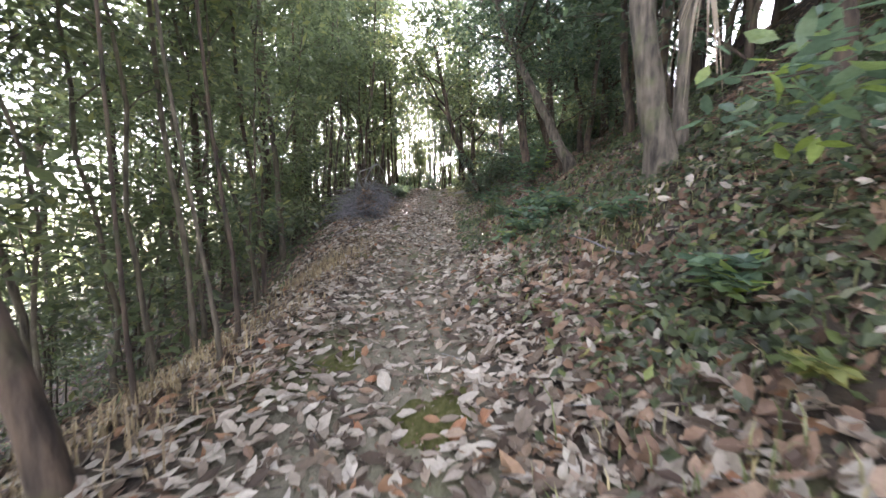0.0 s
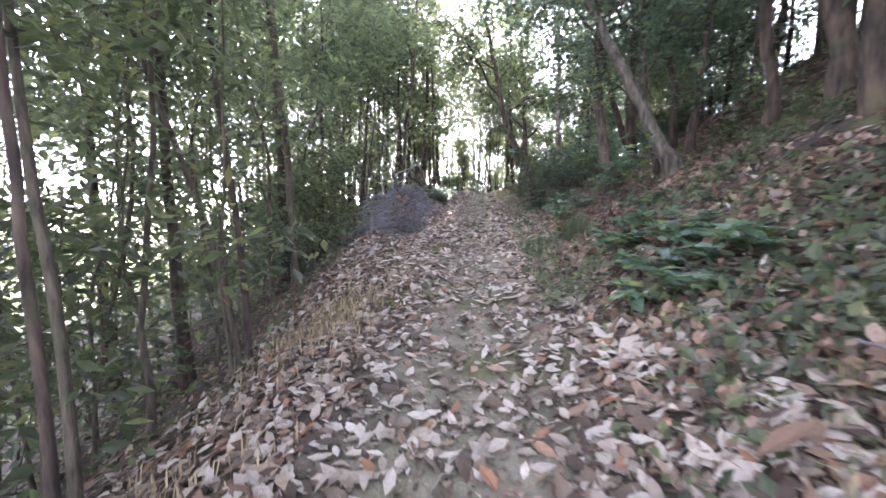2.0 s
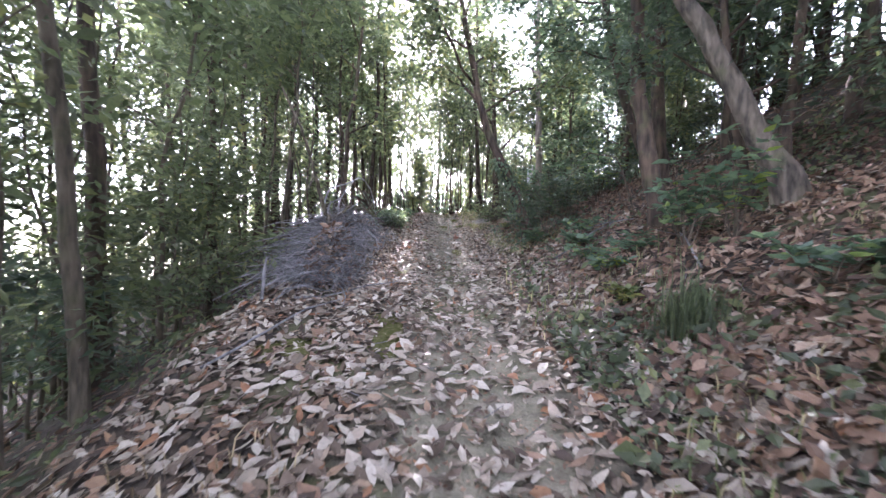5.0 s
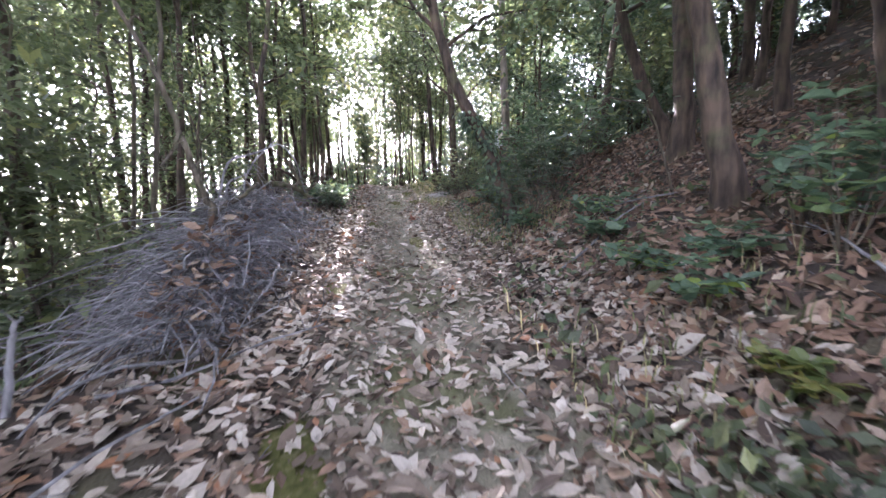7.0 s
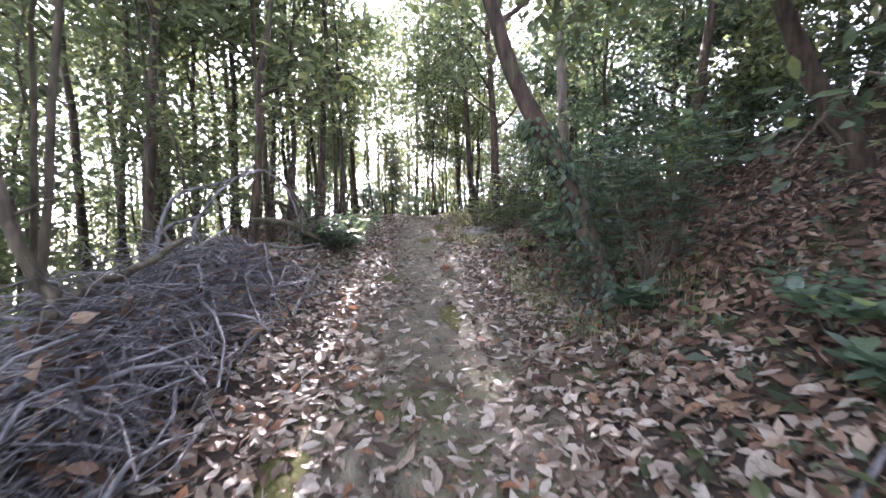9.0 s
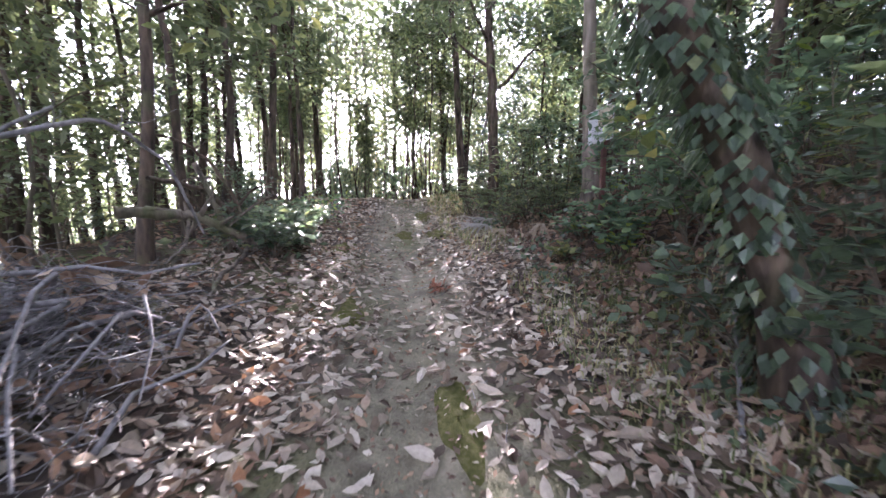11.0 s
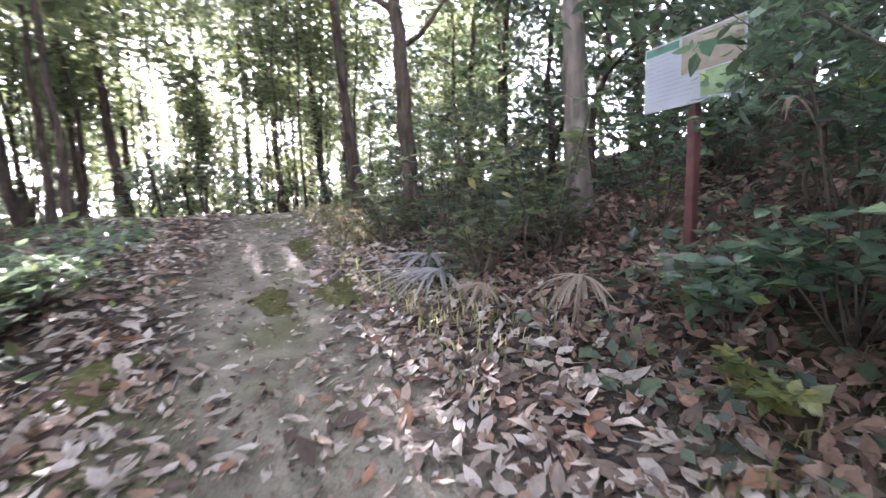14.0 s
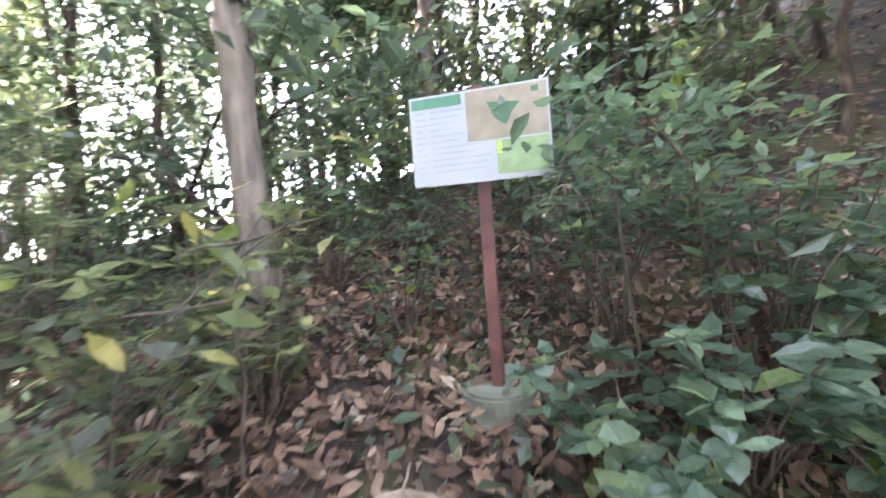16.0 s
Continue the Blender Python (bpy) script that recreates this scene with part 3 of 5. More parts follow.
high += [(6.6, 7.2), (7.6, 9.6), (6.9, 5.0), (7.6, 12.6), (9.0, 11.2), (8.8, 14.6), (10.5, 21.0), (12.2, 24.5), (9.8, 27.5), (13.0, 20.0), (12.0, 29.0), (8.2, 30.5), (10.2, 16.8), (9.4, 18.4), (11.6, 14.8)]
high += [(-4.7, 11.0), (-5.4, 14.5), (-5.0, 18.0), (-6.5, 20.5), (-4.4, 7.5), (-5.8, 3.5), (-7.2, 9.2)]
wood(canopy, high, rng)
roof = [{"root": tree("canopy_tree", "tall woodland tree with a crown high over the path", "tree", 12.5, 0.11, (0.6, 0.0), 8, 3.0, 2500, 0.23, BARK, GREEN, 360, 0.58, 1.2, "canopy trees", 8, wander=0.014)}]
put(roof[0]["root"], -3.7, 24.0, 0.0, 1.0)
again(roof[0]["root"], 1.3, 24.6, 2.9, 1.0)
again(roof[0]["root"], -0.7, 30.6, 1.3, 0.98)
again(roof[0]["root"], -2.5, 33.6, 4.1, 1.0)
again(roof[0]["root"], -1.3, 35.4, 5.2, 1.1)
screen = spread_out(rng, 11, 3.6, 9.5, 18.5, 26.5, 1.1, lambda x, y: True, FOOT)
wood(evergreens, screen, rng)
def open_slope(x, y):
    return x < 9.5 and 6.0 < y < 15.5


right = spread_out(rng, 30, 3.7, 14, -4, 29, 1.2, lambda x, y: not open_slope(x, y), crest_far + FOOT)
wood(evergreens + poles[:2], right, rng)
wood(evergreens, [(4.4, 1.6), (4.9, 3.6), (5.6, 5.6), (6.3, 2.4), (5.0, 7.4), (6.6, 6.6), (11.0, 9.0), (12.2, 11.5), (11.2, 13.6), (12.6, 15.5), (13.4, 9.8), (11.8, 17.6), (10.6, 7.2), (8.2, 15.6), (9.6, 13.8), (7.4, 16.6), (4.4, 6.0), (3.9, 7.3), (6.2, 15.8), (7.2, 17.2), (8.8, 17.6)], rng)
dark_poles = [{"root": tree("woodland_tree", "dark-barked tree with a high crown on the leafy hillside", "tree", h, r, (lx, ly), 7, 2.0, 2300, 0.19, BARK, DARK, 240 + i, 0.36, 0.8, "hillside trees", 8, wander=0.02)}
              for i, (h, r, lx, ly) in enumerate([(8.5, 0.07, -0.8, 0.3), (9.5, 0.1, 0.5, -0.3), (7.5, 0.055, -0.4, -0.5)])]
wood(dark_poles, spread_out(rng, 20, 3.9, 10.5, 3.0, 15.8, 1.1, lambda x, y: True, FOOT + high), rng)
# unseen trees behind the start, added to keep skylight off the right bank
behind = spread_out(rng, 14, -9, 10, -14, -4.5, 1.6, lambda x, y: abs(x) > 1.2, [])
wood(evergreens + poles, behind, rng)
low = spread_out(rng, 44, 2.0, 9, -1, 27, 0.8, lambda x, y: x > 2.3 + 0.7 * (y < 9) and not (1.2 < x < 2.9 and 17 < y < 20) and not open_slope(x, y), FOOT)
wood(shrubs, low, rng)
low_left = spread_out(rng, 14, -9, -2.8, 0, 30, 0.9, lambda x, y: x < -4.4 or y > 20, [])
wood(shrubs, low_left, rng)
bushes = [{"root": tree("bush", "leafy green bush on the wooded slope", "shrub", h, 0.025, (lx, 0.2), 5, 1.0, 800, 0.15, BARK_THIN, GREEN, 450 + i, 0.08, 0.6, "slope bushes", 5)} for i, (h, lx) in enumerate([(2.6, 0.3), (3.2, -0.3)])]
slope = spread_out(rng, 24, -14, -4.8, -3, 32, 0.9, lambda x, y: x < -5.5 or y < 12, []) + spread_out(rng, 14, -5, 7, 28.5, 34, 0.9, lambda x, y: abs(x + 1.6) > 0.9, [])
slope += spread_out(rng, 34, -9.5, -3.3, -2, 16.5, 0.8, lambda x, y: x < -3.5 - 0.9 * (y > 9) - 3.5 * (y < 5), []) + spread_out(rng, 14, -9, -4.7, 12, 23, 0.9, lambda x, y: True, [])
wood(bushes, slope, rng)
lane = [(-1.3, 30.2), (-0.6, 31.0), (-1.9, 32.0), (-1.1, 33.4), (-2.2, 35.0), (-1.5, 36.5), (-0.4, 34.8), (-2.7, 38.0), (-1.9, 39.5), (-1.0, 41.0), (-2.8, 43.0), (-1.8, 44.5), (-3.6, 45.0), (-0.6, 44.0)]
wood(bushes, lane, rng)
hill = spread_out(rng, 12, 4.2, 10, 16.5, 24, 1.1, lambda x, y: True, [])
wood(shrubs[2:3] + bushes, hill, rng)
wood(evergreens, [(8.6, 17.2), (8.4, 21.6), (9.6, 23.4), (7.9, 26.4)], rng)
ridge = spread_out(rng, 16, 6.0, 11.5, 18.5, 29, 1.1, lambda x, y: True, [])
wood(bushes + saplings[3:4], ridge, rng)
edge_low = spread_out(rng, 32, -8, 7, 26.4, 31, 0.5, lambda x, y: abs(x + 1.6) > 1.5, [])
wood(shrubs[:3], edge_low[:18], rng)
wood(saplings[3:4], edge_low[18:], rng)


def far_woods():
    """Woods on the far side of the valley: many coarse leaves on uneven crowns."""
    rng = np.random.default_rng(77)
    at = []
    for k in range(150):
        if k < 80:
            x, y = rng.uniform(-46, -24), rng.uniform(-15, 50)
        else:
            x, y = rng.uniform(-30, 32), rng.uniform(46, 60)
        h = rng.uniform(5, 10)
        z = float(ground_z(x, y))
        n = 110
        w = rng.normal(size=(n, 3)) * [1.3, 1.3, h * 0.26]
        at.append(np.array([x, y, z + h * 0.55]) + w)
    at = np.concatenate(at)
    n = len(at)
    v, f = flat_leaves(at, random_ways(n, rng), unit(rng.normal(size=(n, 3))), 0.5 * rng.lognormal(0, 0.3, n), 0.3, rng=rng)
    tagged(new("far_woods", mesh_of("far_woods", v, f, GREEN)), "hazy green woods beyond the falling slope", "woods", kind="stuff")


far_woods()


# single trees that stand out
def stout_tree(name, label, line, radius, bark, leaf, seed, limbs=8, spread=2.1, leaf_count=4200, leaf_size=0.16, low=0.4, flare=0.6, sides=12, taper=0.55, clump=0.7):
    """A tree whose trunk follows a given line of world points."""
    rng = np.random.default_rng(seed)
    line = np.array(line, float)
    root = tagged(new(name), label, "tree")
    foot = line[0].copy()
    root.location = foot
    seg = np.concatenate([[0], np.cumsum(np.linalg.norm(np.diff(line, axis=0), axis=1))])
    s = np.linspace(0, 1, 22)
    pts = np.stack([np.interp(s * seg[-1], seg, line[:, i]) for i in range(3)], 1) - foot
    for _ in range(4):
        pts[1:-1] = (pts[:-2] + pts[1:-1] * 2 + pts[2:]) / 4
    pts[1:-1] += rng.normal(0, radius * 0.12, (20, 3))
    pts[0, 2] -= 0.25
    rad = radius * (1 - taper * s) * (1 + flare * np.exp(-s * seg[-1] * 4))
    part_of("trunk", mesh_of("trunk", *tube(pts, rad, sides, 0.05, rng), bark, True), root)
    spots = []
    for k in range(limbs):
        f = low + (1 - low) * (k + rng.random()) / limbs
        start = np.array([np.interp(f, s, pts[:, i]) for i in range(3)])
        r0, a = np.interp(f, s, rad) * 0.5, k * 2.4 + rng.normal(0, 0.4)
        reach = spread * rng.uniform(0.7, 1.3)
        tip = start + [math.cos(a) * reach, math.sin(a) * reach, reach * rng.uniform(0.2, 0.8)]
        limb = bent(start, tip, (0, 0, 0.12 * reach), 8, rng, 0.07)
        pieces = [tube(limb, np.linspace(r0, 0.006, 8), 6, 0, rng)]
        for t in range(4):
            p = limb[rng.integers(2, 8)]
            q = p + unit(rng.normal(size=3) + [math.cos(a), math.sin(a), 0.2]) * reach * rng.uniform(0.25, 0.5)
            pieces.append(tube(bent(p, q, (0, 0, 0), 4, rng), np.linspace(r0 * 0.35, 0.004, 4), 4, 0, rng))
            spots += [p * (1 - w) + q * w for w in (0.4, 0.7, 1.0)]
        spots += list(limb[3:])
        part_of("limb", mesh_of("limb", *joined(pieces), bark, True), root)
    spots = np.array(spots)
    at = spots[rng.integers(0, len(spots), leaf_count)] + rng.normal(0, clump * 0.5, (leaf_count, 3)) * [1, 1, 0.6]
    long = leaf_size * rng.lognormal(0, 0.22, leaf_count)
    v, f = flat_leaves(at, random_ways(leaf_count, rng, 0.5) + [0, 0, -0.25], unit(rng.normal(0, 0.5, (leaf_count, 3)) + [0, 0, 1]), long, long * 0.42, rng=rng)
    part_of("crown", mesh_of("crown", v, f, leaf), root)
    return root


def on_ground(x, y, lift=0.0):
    return (x, y, float(ground_z(x, y)) + lift)


stout_tree("leaning_tree", "mossy grey-brown trunk leaning out over the drop beside the path", [on_ground(-1.72, 1.72), (-1.80, 1.66, 0.6), (-1.95, 1.62, 1.2), (-2.35, 1.6, 2.3), (-2.9, 1.7, 4.0), (-3.2, 1.9, 6.0)], 0.072, BARK, GREEN, 501, low=0.65, flare=0.35)
stout_tree("big_tree", "stout grey-barked tree with a twin stem on the bank", [on_ground(2.62, 4.85), (2.5, 4.95, 2.7), (2.35, 5.0, 3.5), (2.2, 5.0, 5.5), (2.3, 5.2, 9.5)], 0.165, BARK_GREY, DARK, 502, low=0.5)
stout_tree("big_tree", "stout grey-barked tree leaning beside its twin stem", [on_ground(2.95, 5.15), (2.95, 5.2, 3.0), (3.1, 5.2, 5.5), (3.3, 5.3, 9.0)], 0.085, BARK_GREY, DARK, 503, low=0.5)
stout_tree("leaning_tree", "smooth tan trunk leaning from the bank over the path", [on_ground(3.42, 10.75), (2.97, 10.95, 3.33), (2.45, 11.2, 4.67), (1.9, 11.45, 5.73), (1.2, 11.8, 8.0)], 0.14, BARK_GREY, DARK, 504, 9, 2.2, 5500, low=0.55)
stout_tree("evergreen_tree", "dark-barked evergreen tree with a dense glossy crown on the bank", [on_ground(3.3, 11.3), (3.0, 11.4, 4.0), (2.8, 11.6, 7.5)], 0.06, BARK, DARK, 505, 9, 1.6, 6500, 0.12, low=0.2)
stout_tree("dark_tree", "thick dark reddish-brown trunk on the leafy bank", [on_ground(2.62, 12.1), (2.46, 12.2, 3.0), (2.3, 12.35, 4.1), (2.2, 12.6, 9.0)], 0.13, BARK, DARK, 506, low=0.45)
stout_tree("dark_tree", "thick dark upright trunk standing among leaf litter", [on_ground(3.75, 14.25), (3.72, 14.25, 3.5), (3.65, 14.3, 4.9), (3.8, 14.5, 9.0)], 0.15, BARK, DARK, 507, low=0.4)
stout_tree("dark_tree", "dark trunk leaning over the bank above the path", [on_ground(4.2, 15.1), (3.85, 15.4, 4.1), (3.4, 15.7, 5.8), (2.9, 16.0, 9.0)], 0.11, BARK, DARK, 508, low=0.4)
stout_tree("ivy_tree", "dark leaning trunk wrapped in ivy beside the path", [on_ground(1.4, 15.08), (0.99, 15.2, 3.05), (0.64, 15.33, 3.66), (0.26, 15.4, 4.7), (-0.3, 15.6, 7.5)], 0.115, BARK, GREEN, 509, 8, 1.7, 5000, low=0.45)
stout_tree("pale_tree", "straight pale smooth-barked tree behind the notice board", [on_ground(2.98, 20.62), (2.92, 20.62, 4.3), (2.85, 20.65, 5.8), (2.7, 20.7, 11.0)], 0.135, BARK_PALE, GREEN, 510, 8, 2.0, 3000, low=0.5)
stout_tree("dark_tree", "dark trunk among shrubs near the top of the path", [on_ground(1.75, 23.0), (1.7, 23.0, 5.0), (1.4, 23.2, 10.0)], 0.13, BARK, GREEN, 511, 8, 2.0, 3400, low=0.3)
stout_tree("dark_tree", "dark trunk on the hillside", [on_ground(4.6, 8.6), (4.4, 8.8, 5.0), (4.0, 9.2, 9.5)], 0.16, BARK, DARK, 512, 8, 2.0, 5000, low=0.4)

# slim stems along the edge of the drop
for i, (line, r) in enumerate([
        ([on_ground(-1.72, 3.06), (-1.83, 3.1, 0.94), (-2.03, 3.21, 1.77), (-2.14, 3.26, 2.26), (-2.6, 3.4, 6.5)], 0.019),
        ([on_ground(-1.9, 3.66), (-1.9, 3.7, 1.0), (-2.03, 3.71, 1.44), (-2.13, 3.82, 2.0), (-2.5, 4.0, 6.0)], 0.022),
        ([on_ground(-2.93, 4.62), (-2.92, 4.64, 0.58), (-2.97, 4.64, 1.07), (-3.12, 4.68, 1.85), (-3.22, 4.72, 2.32), (-3.5, 4.9, 7.0)], 0.036),
        ([on_ground(-3.02, 6.76), (-3.04, 6.75, 1.12), (-3.13, 6.79, 1.77), (-3.35, 6.86, 2.76), (-3.6, 7.0, 7.5)], 0.038),
        ([on_ground(-3.07, 6.68), (-3.22, 6.55, 1.23), (-3.3, 6.49, 1.6), (-3.9, 6.3, 3.6), (-4.3, 6.2, 6.5)], 0.035),
        ([on_ground(-2.05, 2.59), (-2.07, 2.57, 0.72), (-2.14, 2.64, 1.31), (-2.3, 2.8, 5.0)], 0.016),
        ([on_ground(-3.95, 9.92), (-4.0, 9.89, 2.29), (-4.12, 9.81, 3.84), (-4.24, 9.86, 5.02), (-4.4, 9.9, 9.0)], 0.075)]):
    stout_tree("slim_tree", "slim crooked stem rising from the leafy edge of the drop", line, r, BARK if i % 2 else BARK_THIN, GREEN, 530 + i, 5, 1.2, 1300, 0.12, 0.62, 0.3, 8, 0.5, 0.6)


# undergrowth on the ground
def cover(name, label, mat, count, x0, x1, y0, y1, size, keep, seed, low, high, category, slim=0.6, kind="stuff"):
    """Low leafy plants: leaves held above the ground on a slant."""
    rng = np.random.default_rng(seed)
    x, y = rng.uniform(x0, x1, count), rng.uniform(y0, y1, count)
    ok = rng.random(count) < keep(x, y)
    x, y = x[ok], y[ok]
    n = len(x)
    up = unit(slope_up(x, y) + 0.5 * rng.normal(size=(n, 3)))
    way = unit(np.cross(up, rng.normal(size=(n, 3))))
    long = size * rng.lognormal(0, 0.3, n)
    v, f = flat_leaves(settle(x, y, rng.uniform(low, high, n)), way, up, long, long * slim, rng=rng)
    return tagged(new(name, mesh_of(name, v, f, mat)), label, category, kind=kind)


def blades(name, label, mat, x, y, height, seed, category="grass", bend=0.5, width=0.006):
    """Grass: each blade a bent strip of two quads and a tip."""
    rng = np.random.default_rng(seed)
    n = len(x)
    h = height * rng.lognormal(0, 0.3, n)[:, None]
    a = rng.uniform(0, 6.283, n)
    out = np.stack([np.cos(a), np.sin(a), 0 * a], 1)
    side = np.stack([-np.sin(a), np.cos(a), 0 * a], 1) * width
    foot = settle(x, y, -0.01)
    b = bend * rng.uniform(0.3, 1.4, (n, 1))
    p1 = foot + [0, 0, 1] * h * 0.55 + out * h * b * 0.25
    p2 = foot + [0, 0, 1] * h * (0.95 - 0.35 * b) + out * h * b
    v = np.stack([foot - side, foot + side, p1 + side * 0.8, p1 - side * 0.8, p2], 1)
    o = np.arange(n)[:, None] * 5
    f = np.concatenate([o + [0, 1, 2], o + [0, 2, 3], o + [3, 2, 4]], 1).reshape(-1, 3)
    return tagged(new(name, mesh_of(name, v.reshape(-1, 3), f, mat)), label, category, kind="stuff")


cover("ground_ivy", "low green ivy leaves creeping over the leafy bank", GREEN, 52000, 0.35, 6, -2, 13, 0.08, lambda x, y: np.clip(1.6 * (patchy(x, y, 1.3, 8) - 0.25), 0.03, 0.95) * (1 - 0.7 * np.clip((y - 10) / 1.5, 0, 1)), 31, 0.02, 0.13, "ivy")
cover("ground_ivy", "low green creeping leaves among shrubs", DARK, 26000, 0.9, 6, 13, 27, 0.08, lambda x, y: np.clip(1.6 * (patchy(x, y, 1.3, 3) - 0.4) + 0.4 * (y > 20.5), 0, 0.9) * np.where(y < 20, 0.4, 1), 32, 0.02, 0.15, "ivy")
cover("ground_ivy", "green creeping leaves on the wooded slope", GREEN, 22000, -9, -1.9, -2, 28, 0.08, lambda x, y: np.clip(1.3 * (patchy(x, y, 0.9, 6) - 0.35), 0.02, 0.8) * (x < -2.6 - 0.6 * (y > 10) * (y < 18)), 33, 0.02, 0.12, "ivy")
cover("evergreen_clump", "dark glossy evergreen leaves crowding the path's edge", DARK, 2600, -2.9, -1.45, 18.6, 21.2, 0.11, lambda x, y: np.exp(-((x + 2.35) / 0.42) ** 2 - ((y - 19.7) / 0.75) ** 2), 34, 0.05, 0.6, "plant", 0.45)
cover("ground_cover", "low green seedlings thickly mixed with fallen leaves on the bank", GREEN, 5200, 0.6, 3.0, 1.0, 7.5, 0.085, lambda x, y: np.clip(1.6 * (patchy(x, y, 1.7, 3) - 0.3) * np.clip((x - 0.55 - 0.04 * y) * 2, 0, 1), 0, 1), 36, 0.03, 0.16, "ground cover", 0.5)
cover("ground_cover", "low yellow-green seedlings mixed with fallen leaves on the bank", LIME, 700, 0.7, 2.6, 1.0, 7.0, 0.085, lambda x, y: np.clip(1.6 * (patchy(x, y, 1.7, 3) - 0.3), 0, 1), 37, 0.04, 0.18, "ground cover", 0.5)
cover("evergreen_clump", "dark glossy leaves beside the path near the crest", BROAD, 1600, -3.2, -1.5, 20.5, 24, 0.10, lambda x, y: np.exp(-((x + 2.3) / 0.5) ** 2) * 0.8, 35, 0.03, 0.35, "plant", 0.45)

rng = np.random.default_rng(41)
gx, gy = rng.uniform(-3.2, -1.25, 9000), rng.uniform(-1, 8.5, 9000)
ok = rng.random(9000) < np.clip(patchy(gx, gy, 1.2, 4) * np.exp(-((gx + 2.05) / 0.55) ** 2) * 1.3, 0, 1)
blades("dry_grass", "dry straw-coloured grass along the path's edge", STRAW, gx[ok], gy[ok], 0.16, 42)
gx, gy = rng.uniform(0.25, 3.2, 26000), rng.uniform(13, 26, 26000)
ok = rng.random(26000) < np.clip(1.5 * (patchy(gx, gy, 1.1, 7) - 0.35) * (gx > 0.45 + 0.4 * (gy < 17.5)) + 0.5 * (gy > 20) * (gx < 1.6), 0, 1) * np.where(gx > 1.25, np.where(gy > 17.3, 0.06, 0.22), 0.6)
GRASS = leaf_material("grass_blades", [(0, (0.07, 0.095, 0.035)), (0.45, (0.14, 0.17, 0.065)), (0.75, (0.27, 0.26, 0.13)), (1, (0.42, 0.36, 0.21))], 0.5, 0.3, 1.6)
blades("grass", "tufty green grass on the verge below the notice board", GRASS, gx[ok], gy[ok], 0.13, 43)
gx, gy = rng.uniform(0.6, 2.1, 4200), rng.uniform(14.4, 17.7, 4200)
ok = rng.random(4200) < np.clip(1.4 * (patchy(gx, gy, 1.4, 9) - 0.2), 0, 1)
blades("grass", "trodden green and straw grass between fallen leaves", GRASS, gx[ok], gy[ok], 0.10, 46, bend=0.8)
gx, gy = rng.uniform(0.3, 3, 9000), rng.uniform(-1, 13, 9000)
ok = rng.random(9000) < np.clip(patchy(gx, gy, 1.5, 1) - 0.35, 0, 1)
blades("grass", "sparse grass among fallen leaves on the bank", GRASS, gx[ok], gy[ok], 0.16, 44)
gx, gy = rng.normal(1.22, 0.10, 420), rng.normal(9.2, 0.10, 420)
blades("grass_tuft", "dense dark green grass tuft at the path's edge", GREEN, gx, gy, 0.36, 45, bend=0.3, width=0.005)


# broad-leaved plants
def broad_plant(label, x, y, height, stems, leaf_size, mat, seed, spread=0.35, slim=0.52, whorl=6, name="broadleaf_plant"):
    """A plant of several stems, each with whorls of broad leaves."""
    rng = np.random.default_rng(seed)
    root = tagged(new(name), label, "plant")
    root.location = on_ground(x, y)
    ats, ways, ups = [], [], []
    for k in range(stems):
        a = k * 2.4 + rng.normal(0, 0.4)
        r = spread * rng.uniform(0.3, 1.1)
        tip = np.array([math.cos(a) * r, math.sin(a) * r, height * rng.uniform(0.55, 1.1)])
        line = bent((0, 0, -0.05), tip, (0, 0, 0.05), 6, rng, 0.05)
        part_of("stem", mesh_of("stem", *tube(line, np.linspace(0.008, 0.003, 6), 5, 0, rng), BARK_THIN, True), root)
        for w in (0.55, 0.78, 1.0):
            p = np.array([np.interp(w * 5, range(6), line[:, i]) for i in range(3)])
            for j in range(whorl):
                b = j * 6.283 / whorl + rng.normal(0, 0.3)
                ats.append(p)
                ways.append((math.cos(b), math.sin(b), rng.normal(0.0, 0.25)))
                ups.append((rng.normal(0, 0.25), rng.normal(0, 0.25), 1))
    n = len(ats)
    long = leaf_size * rng.lognormal(0, 0.2, n)
    v, f = leaves(np.array(ats), np.array(ways), unit(np.array(ups)), long, long * slim, 0.15, 0.12, rng)
    part_of("foliage", mesh_of("foliage", v, f, mat), root)
    return root


for i, (x, y, h, s, size, mat, r) in enumerate([
        (1.95, 17.75, 0.75, 9, 0.17, BROAD, 0.5), (2.45, 17.45, 1.0, 10, 0.17, BROAD, 0.55), (1.75, 18.15, 0.5, 8, 0.16, BROAD, 0.4), (2.75, 18.05, 1.5, 9, 0.16, BROAD, 0.5),
        (2.9, 17.1, 1.3, 9, 0.17, BROAD, 0.5), (1.7, 17.3, 0.45, 7, 0.16, BROAD, 0.35), (2.15, 16.9, 0.8, 8, 0.15, BROAD, 0.4), (2.75, 19.35, 0.9, 8, 0.13, BROAD, 0.45)]):
    broad_plant("shrub with broad blue-green leaves growing round the notice board", x, y, h, s + 2, size * 0.78, mat, 600 + i, r)
